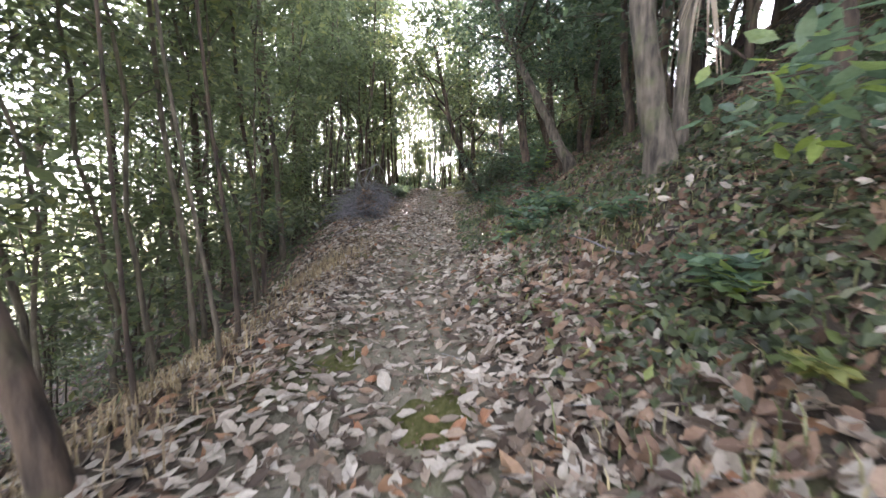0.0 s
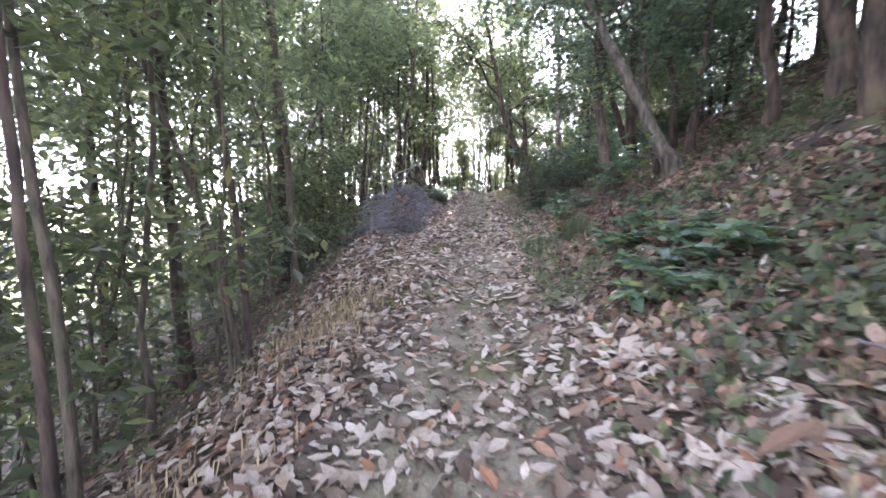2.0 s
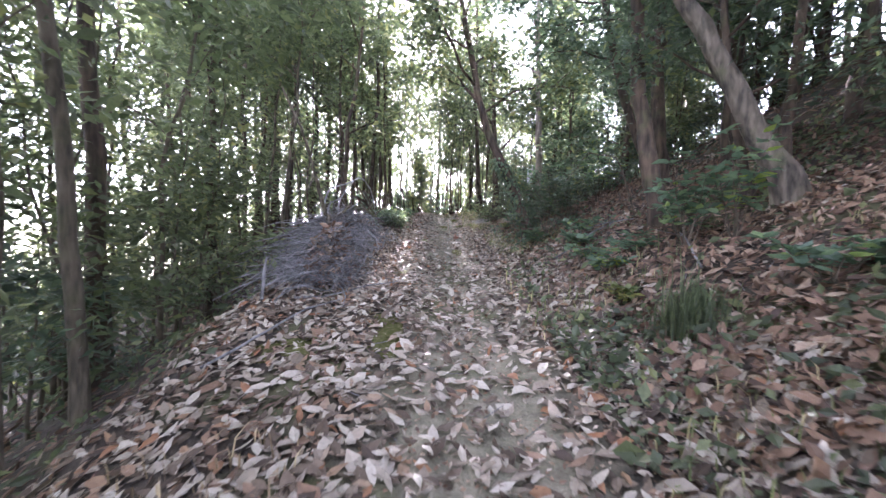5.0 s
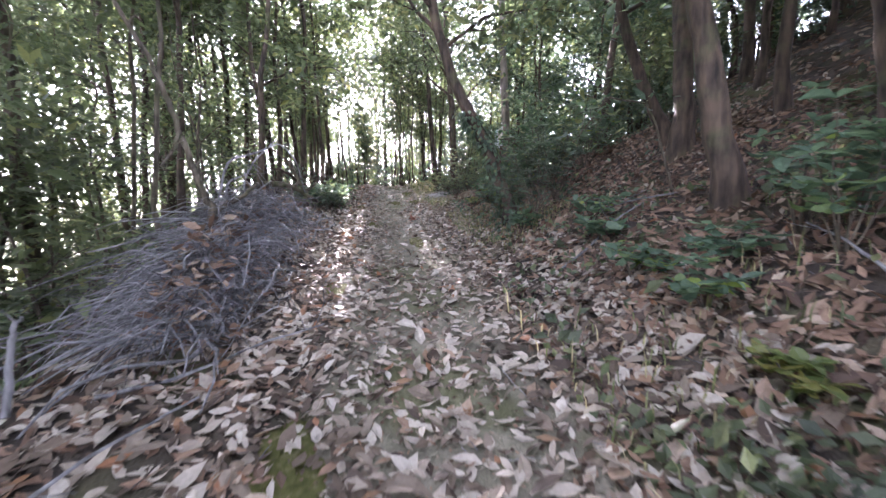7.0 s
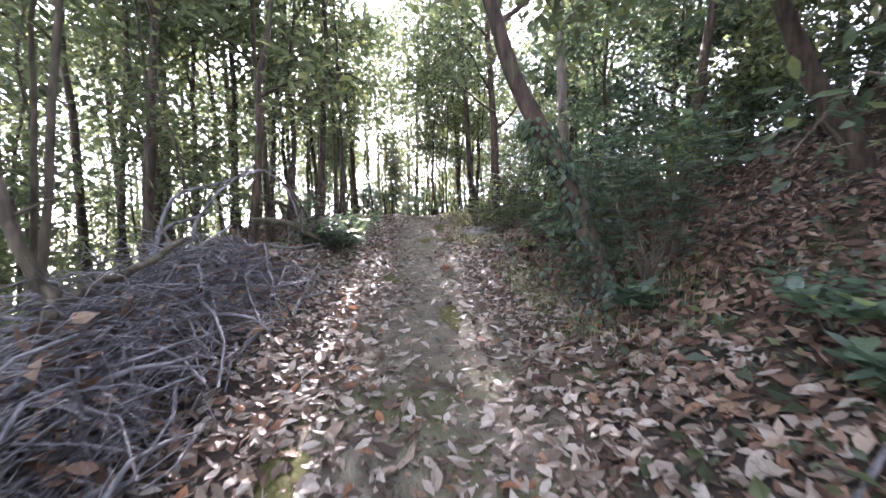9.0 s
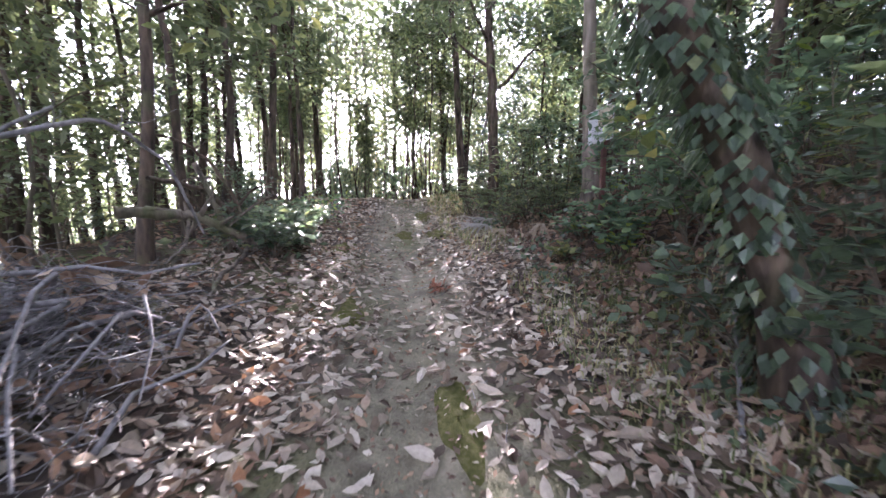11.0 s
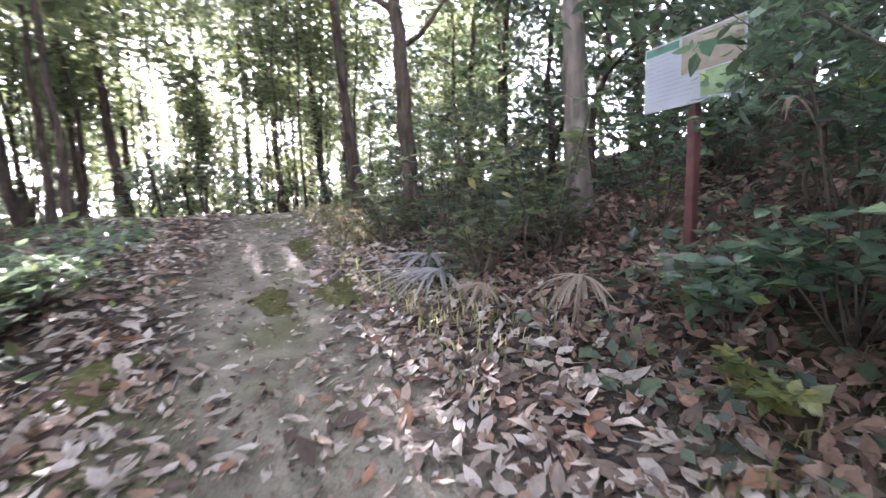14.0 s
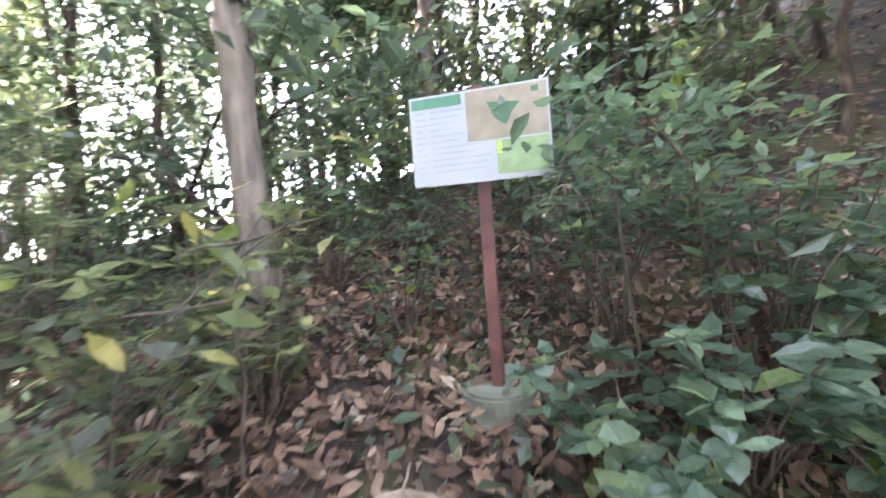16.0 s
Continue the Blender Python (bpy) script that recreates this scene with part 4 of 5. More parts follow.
for i, (x, y, h, s, size, mat, r) in enumerate([
        (1.62, 2.3, 0.3, 5, 0.15, BROAD, 0.25), (1.55, 1.6, 0.16, 3, 0.10, LIME, 0.15), (1.35, 7.35, 0.28, 6, 0.16, BROAD, 0.3), (1.65, 7.9, 0.35, 6, 0.14, BROAD, 0.3), (1.7, 6.6, 0.3, 6, 0.14, BROAD, 0.3),
        (1.15, 10.1, 0.2, 4, 0.11, LIME, 0.2), (1.35, 10.9, 0.3, 5, 0.13, BROAD, 0.3), (1.3, 11.6, 0.28, 6, 0.12, BROAD, 0.28), (1.75, 11.2, 0.3, 6, 0.13, BROAD, 0.3), (1.3, 14.4, 0.35, 6, 0.14, BROAD, 0.25),
        (1.75, 13.1, 0.3, 6, 0.13, BROAD, 0.3), (1.55, 12.5, 0.22, 5, 0.14, BROAD, 0.25), (1.3, 17.75, 0.2, 5, 0.085, LIME, 0.2), (1.85, 4.0, 0.3, 5, 0.14, BROAD, 0.3), (2.1, 9.0, 0.4, 6, 0.14, BROAD, 0.35)]):
    broad_plant("small seedling with fresh broad leaves among fallen leaves", x, y, h, s, size, mat, 640 + i, r)
for i, (x, y, h) in enumerate([(1.35, 15.25, 0.9), (1.7, 14.9, 1.3), (2.2, 15.3, 1.4)]):
    broad_plant("evergreen shrub with glossy dark leaves round a leaning trunk", x, y, h, 14, 0.13, DARK, 670 + i, 0.55, 0.42, 8, "shrub")
for i, (x, y, h) in enumerate([(-2.1, 18.75, 0.5), (-2.35, 19.2, 0.65), (-2.1, 19.9, 0.5), (-2.7, 18.9, 0.6), (-2.4, 20.4, 0.55), (-2.1, 20.9, 0.4), (-2.6, 21.4, 0.45), (-2.0, 19.4, 0.4)]):
    broad_plant("dark glossy evergreen shrub beside the path", x, y, h, 13, 0.13, DARK, 740 + i, 0.35, 0.42, 7, "shrub")
for i, (x, y, h) in enumerate([(1.0, 21.9, 0.6), (1.4, 22.4, 0.8), (1.9, 21.6, 1.9), (1.5, 21.2, 1.5), (2.3, 21.9, 2.1), (1.2, 23.4, 0.8), (2.0, 19.9, 0.7)]):
    broad_plant("shrub with small green leaves on the verge", x, y, h, 12, 0.10, GREEN, 690 + i, 0.5, 0.42, 7, "shrub")


def leafy_branch(label, points, leaf_size, mat, count, seed, clump=0.16, r0=0.016):
    """A branch that reaches out with big leaves on it."""
    rng = np.random.default_rng(seed)
    root = tagged(new("leafy_branch"), label, "branch")
    pts = np.array(points, float)
    t = np.linspace(0, 1, 12)
    line = np.stack([np.interp(t * (len(pts) - 1), range(len(pts)), pts[:, i]) for i in range(3)], 1)
    line[1:-1] += rng.normal(0, 0.01, (10, 3))
    part_of("stem", mesh_of("stem", *tube(line, np.linspace(r0, 0.004, 12), 6, 0, rng), BARK_THIN, True), root)
    spots = []
    for k in range(9):
        p = line[rng.integers(4, 12)]
        q = p + unit(rng.normal(size=3)) * rng.uniform(0.12, 0.35)
        part_of("twig", mesh_of("twig", *tube(bent(p, q, (0, 0, 0), 4, rng), np.linspace(0.005, 0.002, 4), 4, 0, rng), BARK_THIN, True), root)
        spots += [q, (p + q) / 2]
    spots = np.array(spots + list(line[6:]))
    at = spots[rng.integers(0, len(spots), count)] + rng.normal(0, clump * 0.5, (count, 3))
    long = leaf_size * rng.lognormal(0, 0.2, count)
    v, f = leaves(at, random_ways(count, rng, 0.4) + [0, 0, -0.2], unit(rng.normal(0, 0.35, (count, 3)) + [0, 0, 1]), long, long * 0.42, 0.15, 0.1, rng)
    part_of("foliage", mesh_of("foliage", v, f, mat), root)
    return root


leafy_branch("low branch of an evergreen with big blue-green leaves", [on_ground(3.1, 2.9, -0.1), (2.8, 2.8, 2.0), (2.2, 2.5, 2.25), (1.75, 2.25, 2.1)], 0.16, BROAD, 170, 701, 0.35, 0.02)
leafy_branch("low branch of an evergreen with big blue-green leaves", [on_ground(3.0, 2.2, -0.1), (2.7, 2.1, 2.1), (2.2, 1.8, 2.35), (1.7, 1.6, 2.15)], 0.16, BROAD, 150, 702, 0.3, 0.02)
leafy_branch("sunlit yellow-green leaves on an arching twig above the verge", [on_ground(2.4, 15.9, -0.1), (2.1, 16.1, 3.0), (1.6, 16.3, 3.4), (1.2, 16.5, 3.3)], 0.15, LIME, 26, 703, 0.2, 0.012)
leafy_branch("arching branch with dark leaves beside the notice board", [on_ground(2.6, 17.6, -0.1), (2.4, 17.7, 3.4), (2.1, 18.1, 3.85), (1.95, 18.36, 3.6)], 0.10, BROAD, 230, 704, 0.26, 0.014)
leafy_branch("drooping twig with pale broad leaves in front of the notice board", [on_ground(2.45, 18.0, -0.1), (2.3, 18.1, 3.5), (2.1, 18.3, 3.62), (2.0, 18.42, 3.42)], 0.10, BROAD, 110, 710, 0.16, 0.01)
leafy_branch("dark leafy branch hanging over the bank", [on_ground(2.7, 13.0, -0.1), (2.4, 13.1, 3.3), (1.9, 13.2, 3.4), (1.55, 13.3, 2.9)], 0.13, DARK, 85, 705, 0.3, 0.016)
leafy_branch("blue-green broad leaves on a low twig above the verge", [on_ground(2.3, 16.6, -0.1), (1.9, 16.9, 2.9), (1.55, 17.1, 3.1)], 0.16, BROAD, 30, 706, 0.16, 0.01)
def leaf_whorl(label, points, leaf_size, mat, seed, count=7):
    """A thin twig that ends in one ring of broad leaves."""
    rng = np.random.default_rng(seed)
    root = tagged(new("leafy_twig"), label, "branch")
    line = np.array(points, float)
    part_of("stem", mesh_of("stem", *tube(line, np.linspace(0.012, 0.003, len(line)), 6, 0, rng), BARK_THIN, True), root)
    for j in range(count):
        b = j * 6.283 / count + rng.normal(0, 0.2)
        long = leaf_size * rng.uniform(0.75, 1.1)
        v, f = leaves(line[-1:] + [0, 0, rng.uniform(-0.02, 0.02)], np.array([[math.cos(b), math.sin(b), rng.normal(-0.15, 0.15)]]), unit(np.array([[rng.normal(0, 0.2), rng.normal(-0.3, 0.2), 1]])), np.array([long]), np.array([long * 0.42]), 0.12, 0.08, rng)
        part_of("leaf", mesh_of("leaf", v, f, mat), root)
    return root


leaf_whorl("ring of broad blue-green leaves at the end of a thin twig", [on_ground(2.35, 16.3, -0.1), (2.2, 16.4, 2.6), (1.7, 16.65, 3.1), (1.3, 16.8, 3.12), (1.08, 16.84, 3.06)], 0.17, BROAD, 751)
leaf_whorl("ring of broad leaves at the end of a thin twig", [on_ground(2.4, 16.5, -0.1), (2.2, 16.6, 2.7), (1.8, 16.8, 3.2), (1.35, 17.0, 3.32)], 0.15, BROAD, 752, 6)
for i, (x, y, h, size) in enumerate([(2.15, 10.75, 0.9, 0.16), (2.35, 11.2, 1.0, 0.15), (2.5, 10.5, 1.1, 0.16)]):
    broad_plant("shrub with big blue-green leaves on the bank", x, y, h, 9, size, BROAD, 760 + i, 0.45, 0.45, 6, "shrub")
for i, (x, y, h, size) in enumerate([(1.0, 5.75, 0.16, 0.13), (1.25, 5.45, 0.2, 0.14), (1.45, 5.9, 0.24, 0.14), (1.2, 6.3, 0.2, 0.13), (1.6, 6.3, 0.26, 0.14), (1.75, 5.7, 0.25, 0.15)]):
    broad_plant("low seedling with broad green leaves spread over fallen leaves", x, y, h, 5, size, BROAD, 770 + i, 0.28, 0.55, 5)
for i, (x, y, h, size, mat) in enumerate([(2.25, 20.15, 1.2, 0.13, GREEN), (3.6, 20.3, 1.5, 0.14, BROAD), (1.75, 20.4, 0.9, 0.12, GREEN), (4.3, 19.7, 1.6, 0.15, BROAD), (4.5, 18.6, 1.2, 0.15, BROAD), (3.7, 17.2, 1.6, 0.16, BROAD)]):
    broad_plant("leafy green shrub on the bank behind the notice board", x, y, h, 12, size, mat, 720 + i, 0.55, 0.42, 7, "shrub")
leafy_branch("dangling yellow-green leaves close above the verge", [on_ground(1.6, 19.7, -0.05), (1.4, 19.5, 2.9), (1.1, 19.2, 3.3), (0.95, 19.1, 3.2)], 0.10, LIME, 34, 708, 0.22, 0.008)
broad_plant("leafy yellow-green shrub on the verge", 1.25, 19.95, 0.7, 12, 0.11, GREEN, 709, 0.4, 0.42, 6, "shrub")
broad_plant("sunlit yellow-green rosette of narrow leaves on the bank", 2.75, 16.1, 1.1, 3, 0.28, LIME, 707, 0.1, 0.1, 9, "yucca")


# dead wood
def dead_branch(label, lines, name="fallen_branch", mat=None, seed=0, twigs=0):
    """A bare branch: a main stem and side limbs, each along its own points and with its own radii."""
    rng = np.random.default_rng(seed)
    root = tagged(new(name), label, "branch")
    root.location = lines[0][0][0]
    for i, (pts, r0, r1) in enumerate(lines):
        pts = np.array(pts, float)
        if i:
            pts[:, 2] = np.maximum(pts[:, 2], ground_z(pts[:, 0], pts[:, 1]) + 0.05)
        pts = pts - np.array(lines[0][0][0])
        n = 5 * len(pts)
        t = np.linspace(0, len(pts) - 1, n)
        line = np.stack([np.interp(t, range(len(pts)), pts[:, k]) for k in range(3)], 1)
        for _ in range(2):
            line[1:-1] = (line[:-2] + 2 * line[1:-1] + line[2:]) / 4
        line[1:-1] += rng.normal(0, r0 * 0.22, (n - 2, 3))
        stem = part_of("stem" if i == 0 else "side_limb", mesh_of("stem", *tube(line, np.linspace(r0, r1, n), 9, 0.06, rng), mat or TWIG, True), root)
        for k in range(twigs):
            p = line[rng.integers(n // 3, n)]
            q = p + unit(rng.normal(size=3) + [0, 0, 0.4]) * rng.uniform(0.15, 0.5)
            part_of("twig", mesh_of("twig", *tube(bent(p, q, (0, 0, 0), 5, rng, 0.08), np.linspace(r1 * 0.6, 0.002, 5), 5, 0, rng), mat or TWIG, True), stem)
    return root


dead_branch("thick fallen bough with broken limbs lying by the path", [
    ([(-2.2, 19.06, 2.14), (-2.37, 18.86, 2.23), (-2.6, 18.61, 2.39), (-2.8, 18.35, 2.57), (-2.97, 18.1, 2.6), (-3.3, 17.8, 2.62)], 0.04, 0.06),
    ([(-2.62, 18.6, 2.4), (-2.74, 18.64, 2.78), (-2.92, 18.64, 3.18)], 0.034, 0.03),
    ([(-2.41, 18.84, 2.2), (-2.35, 18.35, 2.03), (-2.33, 17.75, 1.96), (-2.15, 17.08, 1.9)], 0.026, 0.018),
    ([(-2.41, 18.84, 2.2), (-2.39, 18.6, 1.95), (-2.37, 18.5, 1.75)], 0.026, 0.02),
    ([(-2.85, 18.3, 2.56), (-2.7, 17.9, 2.3), (-2.66, 17.4, 2.15)], 0.02, 0.012),
    ([(-2.6, 18.6, 2.39), (-2.3, 18.95, 2.75), (-2.15, 19.3, 2.85)], 0.018, 0.01)], mat=BARK_GREY, seed=801, twigs=5)
dead_branch("dark fallen limb propped on brushwood", [
    ([(-2.45, 19.5, 2.2), (-2.77, 19.21, 2.58), (-2.95, 18.98, 2.85), (-3.08, 18.64, 2.94), (-3.2, 18.2, 2.98)], 0.04, 0.028),
    ([(-2.77, 19.21, 2.58), (-2.5, 19.3, 2.9), (-2.2, 19.5, 3.02)], 0.018, 0.008)], mat=BARK, seed=802, twigs=7)
dead_branch("short pale log end lying in fallen leaves", [([(-1.72, 18.02, 1.86), (-1.58, 17.96, 1.84), (-1.42, 17.9, 1.83)], 0.05, 0.045)], "log", BARK_PALE, 803)
dead_branch("crooked bare young tree rising from the brush heap", [
    ([on_ground(-2.76, 13.32, -0.1), (-2.69, 13.37, 1.95), (-2.62, 13.42, 2.14), (-2.74, 13.33, 2.55), (-2.87, 13.36, 3.0), (-3.0, 13.4, 3.5), (-3.4, 13.3, 4.4)], 0.05, 0.02),
    ([(-2.62, 13.42, 2.14), (-2.54, 13.95, 2.28), (-2.43, 14.45, 2.48)], 0.032, 0.02),
    ([(-2.87, 13.36, 3.0), (-2.83, 13.13, 2.78), (-2.8, 12.8, 2.6)], 0.02, 0.012)], "bare_sapling", BARK_THIN, 804, 2)
dead_branch("hooked dark stem beside the path", [([on_ground(-2.75, 20.06, -0.1), (-3.0, 20.04, 2.74), (-3.26, 19.9, 3.3), (-3.6, 19.55, 3.63), (-4.1, 19.3, 3.6)], 0.036, 0.014)], "bare_sapling", BARK, 805, 3)
for i, (x, y, a, l) in enumerate([(1.6, 12.6, 0.4, 1.3), (2.1, 10.6, 1.2, 1.1), (1.5, 3.9, 1.9, 0.9), (2.4, 13.0, 2.6, 1.2), (1.3, 15.4, 0.9, 1.0), (2.0, 7.2, 2.2, 1.2), (-2.0, 16.6, 1.1, 1.2), (-1.8, 11.4, 0.6, 1.4), (-2.2, 10.2, 1.0, 1.6)]):
    ends = [on_ground(x + math.cos(a) * l * w, y + math.sin(a) * l * w, 0.05 + 0.08 * (w > 0)) for w in (-0.5, -0.2, 0.15, 0.5)]
    dead_branch("thin fallen stick lying on the leaves", [(ends, 0.014, 0.006)], "stick", TWIG, 820 + i, 2)


def brush_heap():
    """Cut twigs heaped along the edge of the path, most of them pointing down the slope."""
    rng = np.random.default_rng(850)
    root = tagged(new("brush_heap"), "long heap of grey dead twigs and brushwood along the path", "brushwood")
    root.location = on_ground(-2.6, 14.5)
    foot = np.array(root.location)
    fine, count = [], 3300
    for k in range(count):
        y = rng.uniform(11.6, 16.7)
        mid, wide = -2.28 - 0.13 * (y - 12), 0.24 + 0.06 * (y - 12)
        x = mid + rng.normal(0, wide)
        if x > -1.85:
            x = mid - rng.random() * wide
        hump = 0.72 * math.exp(-((x - mid) / (1.3 * wide)) ** 2) * max(0, min(1, (y - 11.2) / 2.4, (17.0 - y) / 1.2))
        a = rng.normal(-1.9, 0.7) if rng.random() < 0.6 else rng.uniform(0, 6.28)
        l = rng.uniform(0.25, 0.8) if k > 200 else rng.uniform(0.6, 1.3) + 0.4 * (y > 13.5)
        p = np.array([x, y, float(ground_z(x, y)) + rng.random() ** 0.7 * hump + 0.02])
        q = p + np.array([math.cos(a) * l, math.sin(a) * l, rng.normal(0.0, 0.13) - 0.14 * l])
        if q[0] > -1.65:
            q[0] = -1.65 - rng.random() * 0.35
        q[2] = max(q[2], float(ground_z(q[0], q[1])) + 0.02 + rng.random() * 0.15)
        r = rng.uniform(0.0022, 0.0065) if k > 200 else rng.uniform(0.008, 0.02)
        line = bent(p, q, (0, 0, rng.normal(0.06, 0.07)), 5, rng, 0.12)
        if k < 200:
            part_of("stick", mesh_of("stick", *tube(line - foot, np.linspace(r, r * 0.4, 5), 6, 0, rng), TWIG, True), root)
        else:
            fine.append(tube(line - foot, np.linspace(r, r * 0.4, 5), 3, 0, rng))
    tagged(part_of("brushwood", mesh_of("brushwood", *joined(fine), TWIG, True), root), kind="stuff")


brush_heap()

# bare branches standing out of the brush heap
for i, (pts, r) in enumerate([
        ([(-3.34, 14.91, 2.74), (-3.2, 15.52, 2.92), (-2.91, 16.15, 3.08), (-2.68, 16.7, 3.34), (-2.48, 17.2, 3.1), (-2.41, 17.64, 2.42)], 0.022),
        ([(-2.82, 15.05, 2.15), (-2.94, 15.45, 2.54), (-2.85, 15.73, 2.9), (-2.63, 16.29, 3.31)], 0.02),
        ([(-2.68, 13.89, 1.95), (-2.64, 14.19, 1.88), (-2.6, 14.72, 1.88)], 0.03),
        ([(-2.76, 14.97, 1.94), (-2.63, 15.51, 1.88), (-2.63, 16.07, 2.0)], 0.018),
        ([(-2.02, 12.67, 1.53), (-2.14, 13.1, 1.45), (-2.18, 13.56, 1.47)], 0.016),
        ([(-2.94, 14.46, 2.38), (-3.07, 15.12, 2.54), (-2.99, 15.88, 2.72)], 0.024),
        ([(-2.69, 10.84, 1.32), (-2.71, 10.96, 1.55), (-2.67, 10.99, 1.66)], 0.022),
        ([(-3.25, 14.02, 1.25), (-3.08, 14.32, 1.94), (-2.49, 15.36, 2.57)], 0.02)]):
    x, y, z = pts[0]
    pts[0] = (x, y, min(z, float(ground_z(x, y)) + 0.08))
    dead_branch("bare grey branch sticking out of the brushwood", [(pts, r, r * 0.5)], "bare_branch", TWIG, 860 + i, 4)


def palm_frond(label, x, y, z, turn, droop, size, blades_n, seed, mat=None):
    """A withered fan: a stalk and narrow folded blades spreading from its end."""
    mat = mat or FROND
    rng = np.random.default_rng(seed)
    root = tagged(new("palm_frond"), label, "palm leaf")
    root.matrix_basis = Matrix.Translation((x, y, z)) @ Matrix.Rotation(turn, 4, "Z")
    part_of("stalk", mesh_of("stalk", *tube(bent((-0.3, 0.05, -0.06), (0, 0, 0), (0, 0, 0.02), 6, rng), np.linspace(0.008, 0.006, 6), 5), FROND, True), root)
    for k in range(blades_n):
        a = (k / (blades_n - 1) - 0.5) * 2.1 + rng.normal(0, 0.26)
        l = size * rng.uniform(0.4, 1.2)
        s = np.linspace(0, 1, 5)[:, None]
        rib = np.array([[math.cos(a), math.sin(a), 0.15]]) * l * s - np.array([[0, 0, 1.0]]) * droop * l * s ** 2 * rng.uniform(0.2, 1.9) + np.array([[-math.sin(a), math.cos(a), 0]]) * l * 0.12 * rng.normal() * s ** 2
        side = np.array([[-math.sin(a), math.cos(a), 0]]) * (rng.uniform(0.008, 0.018) * np.array([[0.5], [1.0], [0.9], [0.6], [0.05]]))
        ridge_up = np.array([[0, 0, 0.006]])
        v = np.concatenate([rib - side, rib + ridge_up, rib + side])
        f = [[j + o, j + 5 + o, j + 6 + o, j + 1 + o] for o in (0, 5) for j in range(4)]
        part_of("blade", mesh_of("blade", v, f, mat), root)
    return root


palm_frond("withered grey palm leaf lying on the verge", 0.98, 20.2, 2.34, 3.6, 0.4, 0.66, 34, 901, PALE_FROND)
palm_frond("withered grey palm leaf lying on the verge", 1.12, 20.7, 2.42, 3.9, 0.4, 0.6, 32, 902, PALE_FROND)
palm_frond("withered tan palm leaf drooping to the ground", 1.5, 18.98, 2.42, 3.5, 0.9, 0.40, 22, 903)
palm_frond("withered tan palm leaf drooping to the ground", 1.1, 19.6, 2.3, 3.7, 0.55, 0.42, 22, 904)
palm_frond("withered tan palm leaf hanging by the trunk", 2.52, 4.08, 3.62, 3.6, 3.2, 0.3, 18, 905)
palm_frond("withered tan palm leaf hanging behind the notice board", 2.5, 18.32, 3.5, 3.3, 1.2, 0.15, 7, 906)


# notice board
WHITE = plain_material("board_white", (0.41, 0.44, 0.47), 0.35, 0.06, 3.0)
HEAD = plain_material("board_green", (0.09, 0.25, 0.16), 0.4, 0.2, 8.0)
TAN = plain_material("board_tan", (0.34, 0.30, 0.22), 0.4, 0.25, 12.0)
MAPGREEN = plain_material("board_dark_green", (0.07, 0.17, 0.09), 0.4, 0.2, 20.0)
LIGHTGREEN = plain_material("board_light_green", (0.30, 0.44, 0.22), 0.4, 0.25, 14.0)
YELLOWISH = plain_material("board_yellow_green", (0.50, 0.66, 0.16), 0.4, 0.2, 14.0)
INK = plain_material("board_ink", (0.36, 0.39, 0.43), 0.4, 0.1, 9.0)
RUST = plain_material("red_brown_paint", (0.13, 0.05, 0.04), 0.55, 0.45, 9.0)
CONCRETE = plain_material("mossy_concrete", (0.20, 0.22, 0.17), 0.9, 0.45, 5.0)


def slab(w, d, h, bevel=0.004):
    bm = bmesh.new()
    bmesh.ops.create_cube(bm, size=1)
    bmesh.ops.scale(bm, vec=(w, d, h), verts=bm.verts)
    bmesh.ops.bevel(bm, geom=bm.edges, offset=bevel, segments=2, affect="EDGES")
    return bm


def flat_shape(points, thick=0.002):
    """A thin raised print on the board's face; points run across and up it."""
    bm = bmesh.new()
    face = bm.faces.new([bm.verts.new((-thick, -u, w)) for u, w in points])
    out = bmesh.ops.extrude_face_region(bm, geom=[face])
    bmesh.ops.translate(bm, vec=(thick, 0, 0), verts=[e for e in out["geom"] if isinstance(e, bmesh.types.BMVert)])
    bmesh.ops.recalc_face_normals(bm, faces=bm.faces)
    return bm


def box_points(u0, w0, u1, w1):
    return [(u0, w0), (u1, w0), (u1, w1), (u0, w1)]


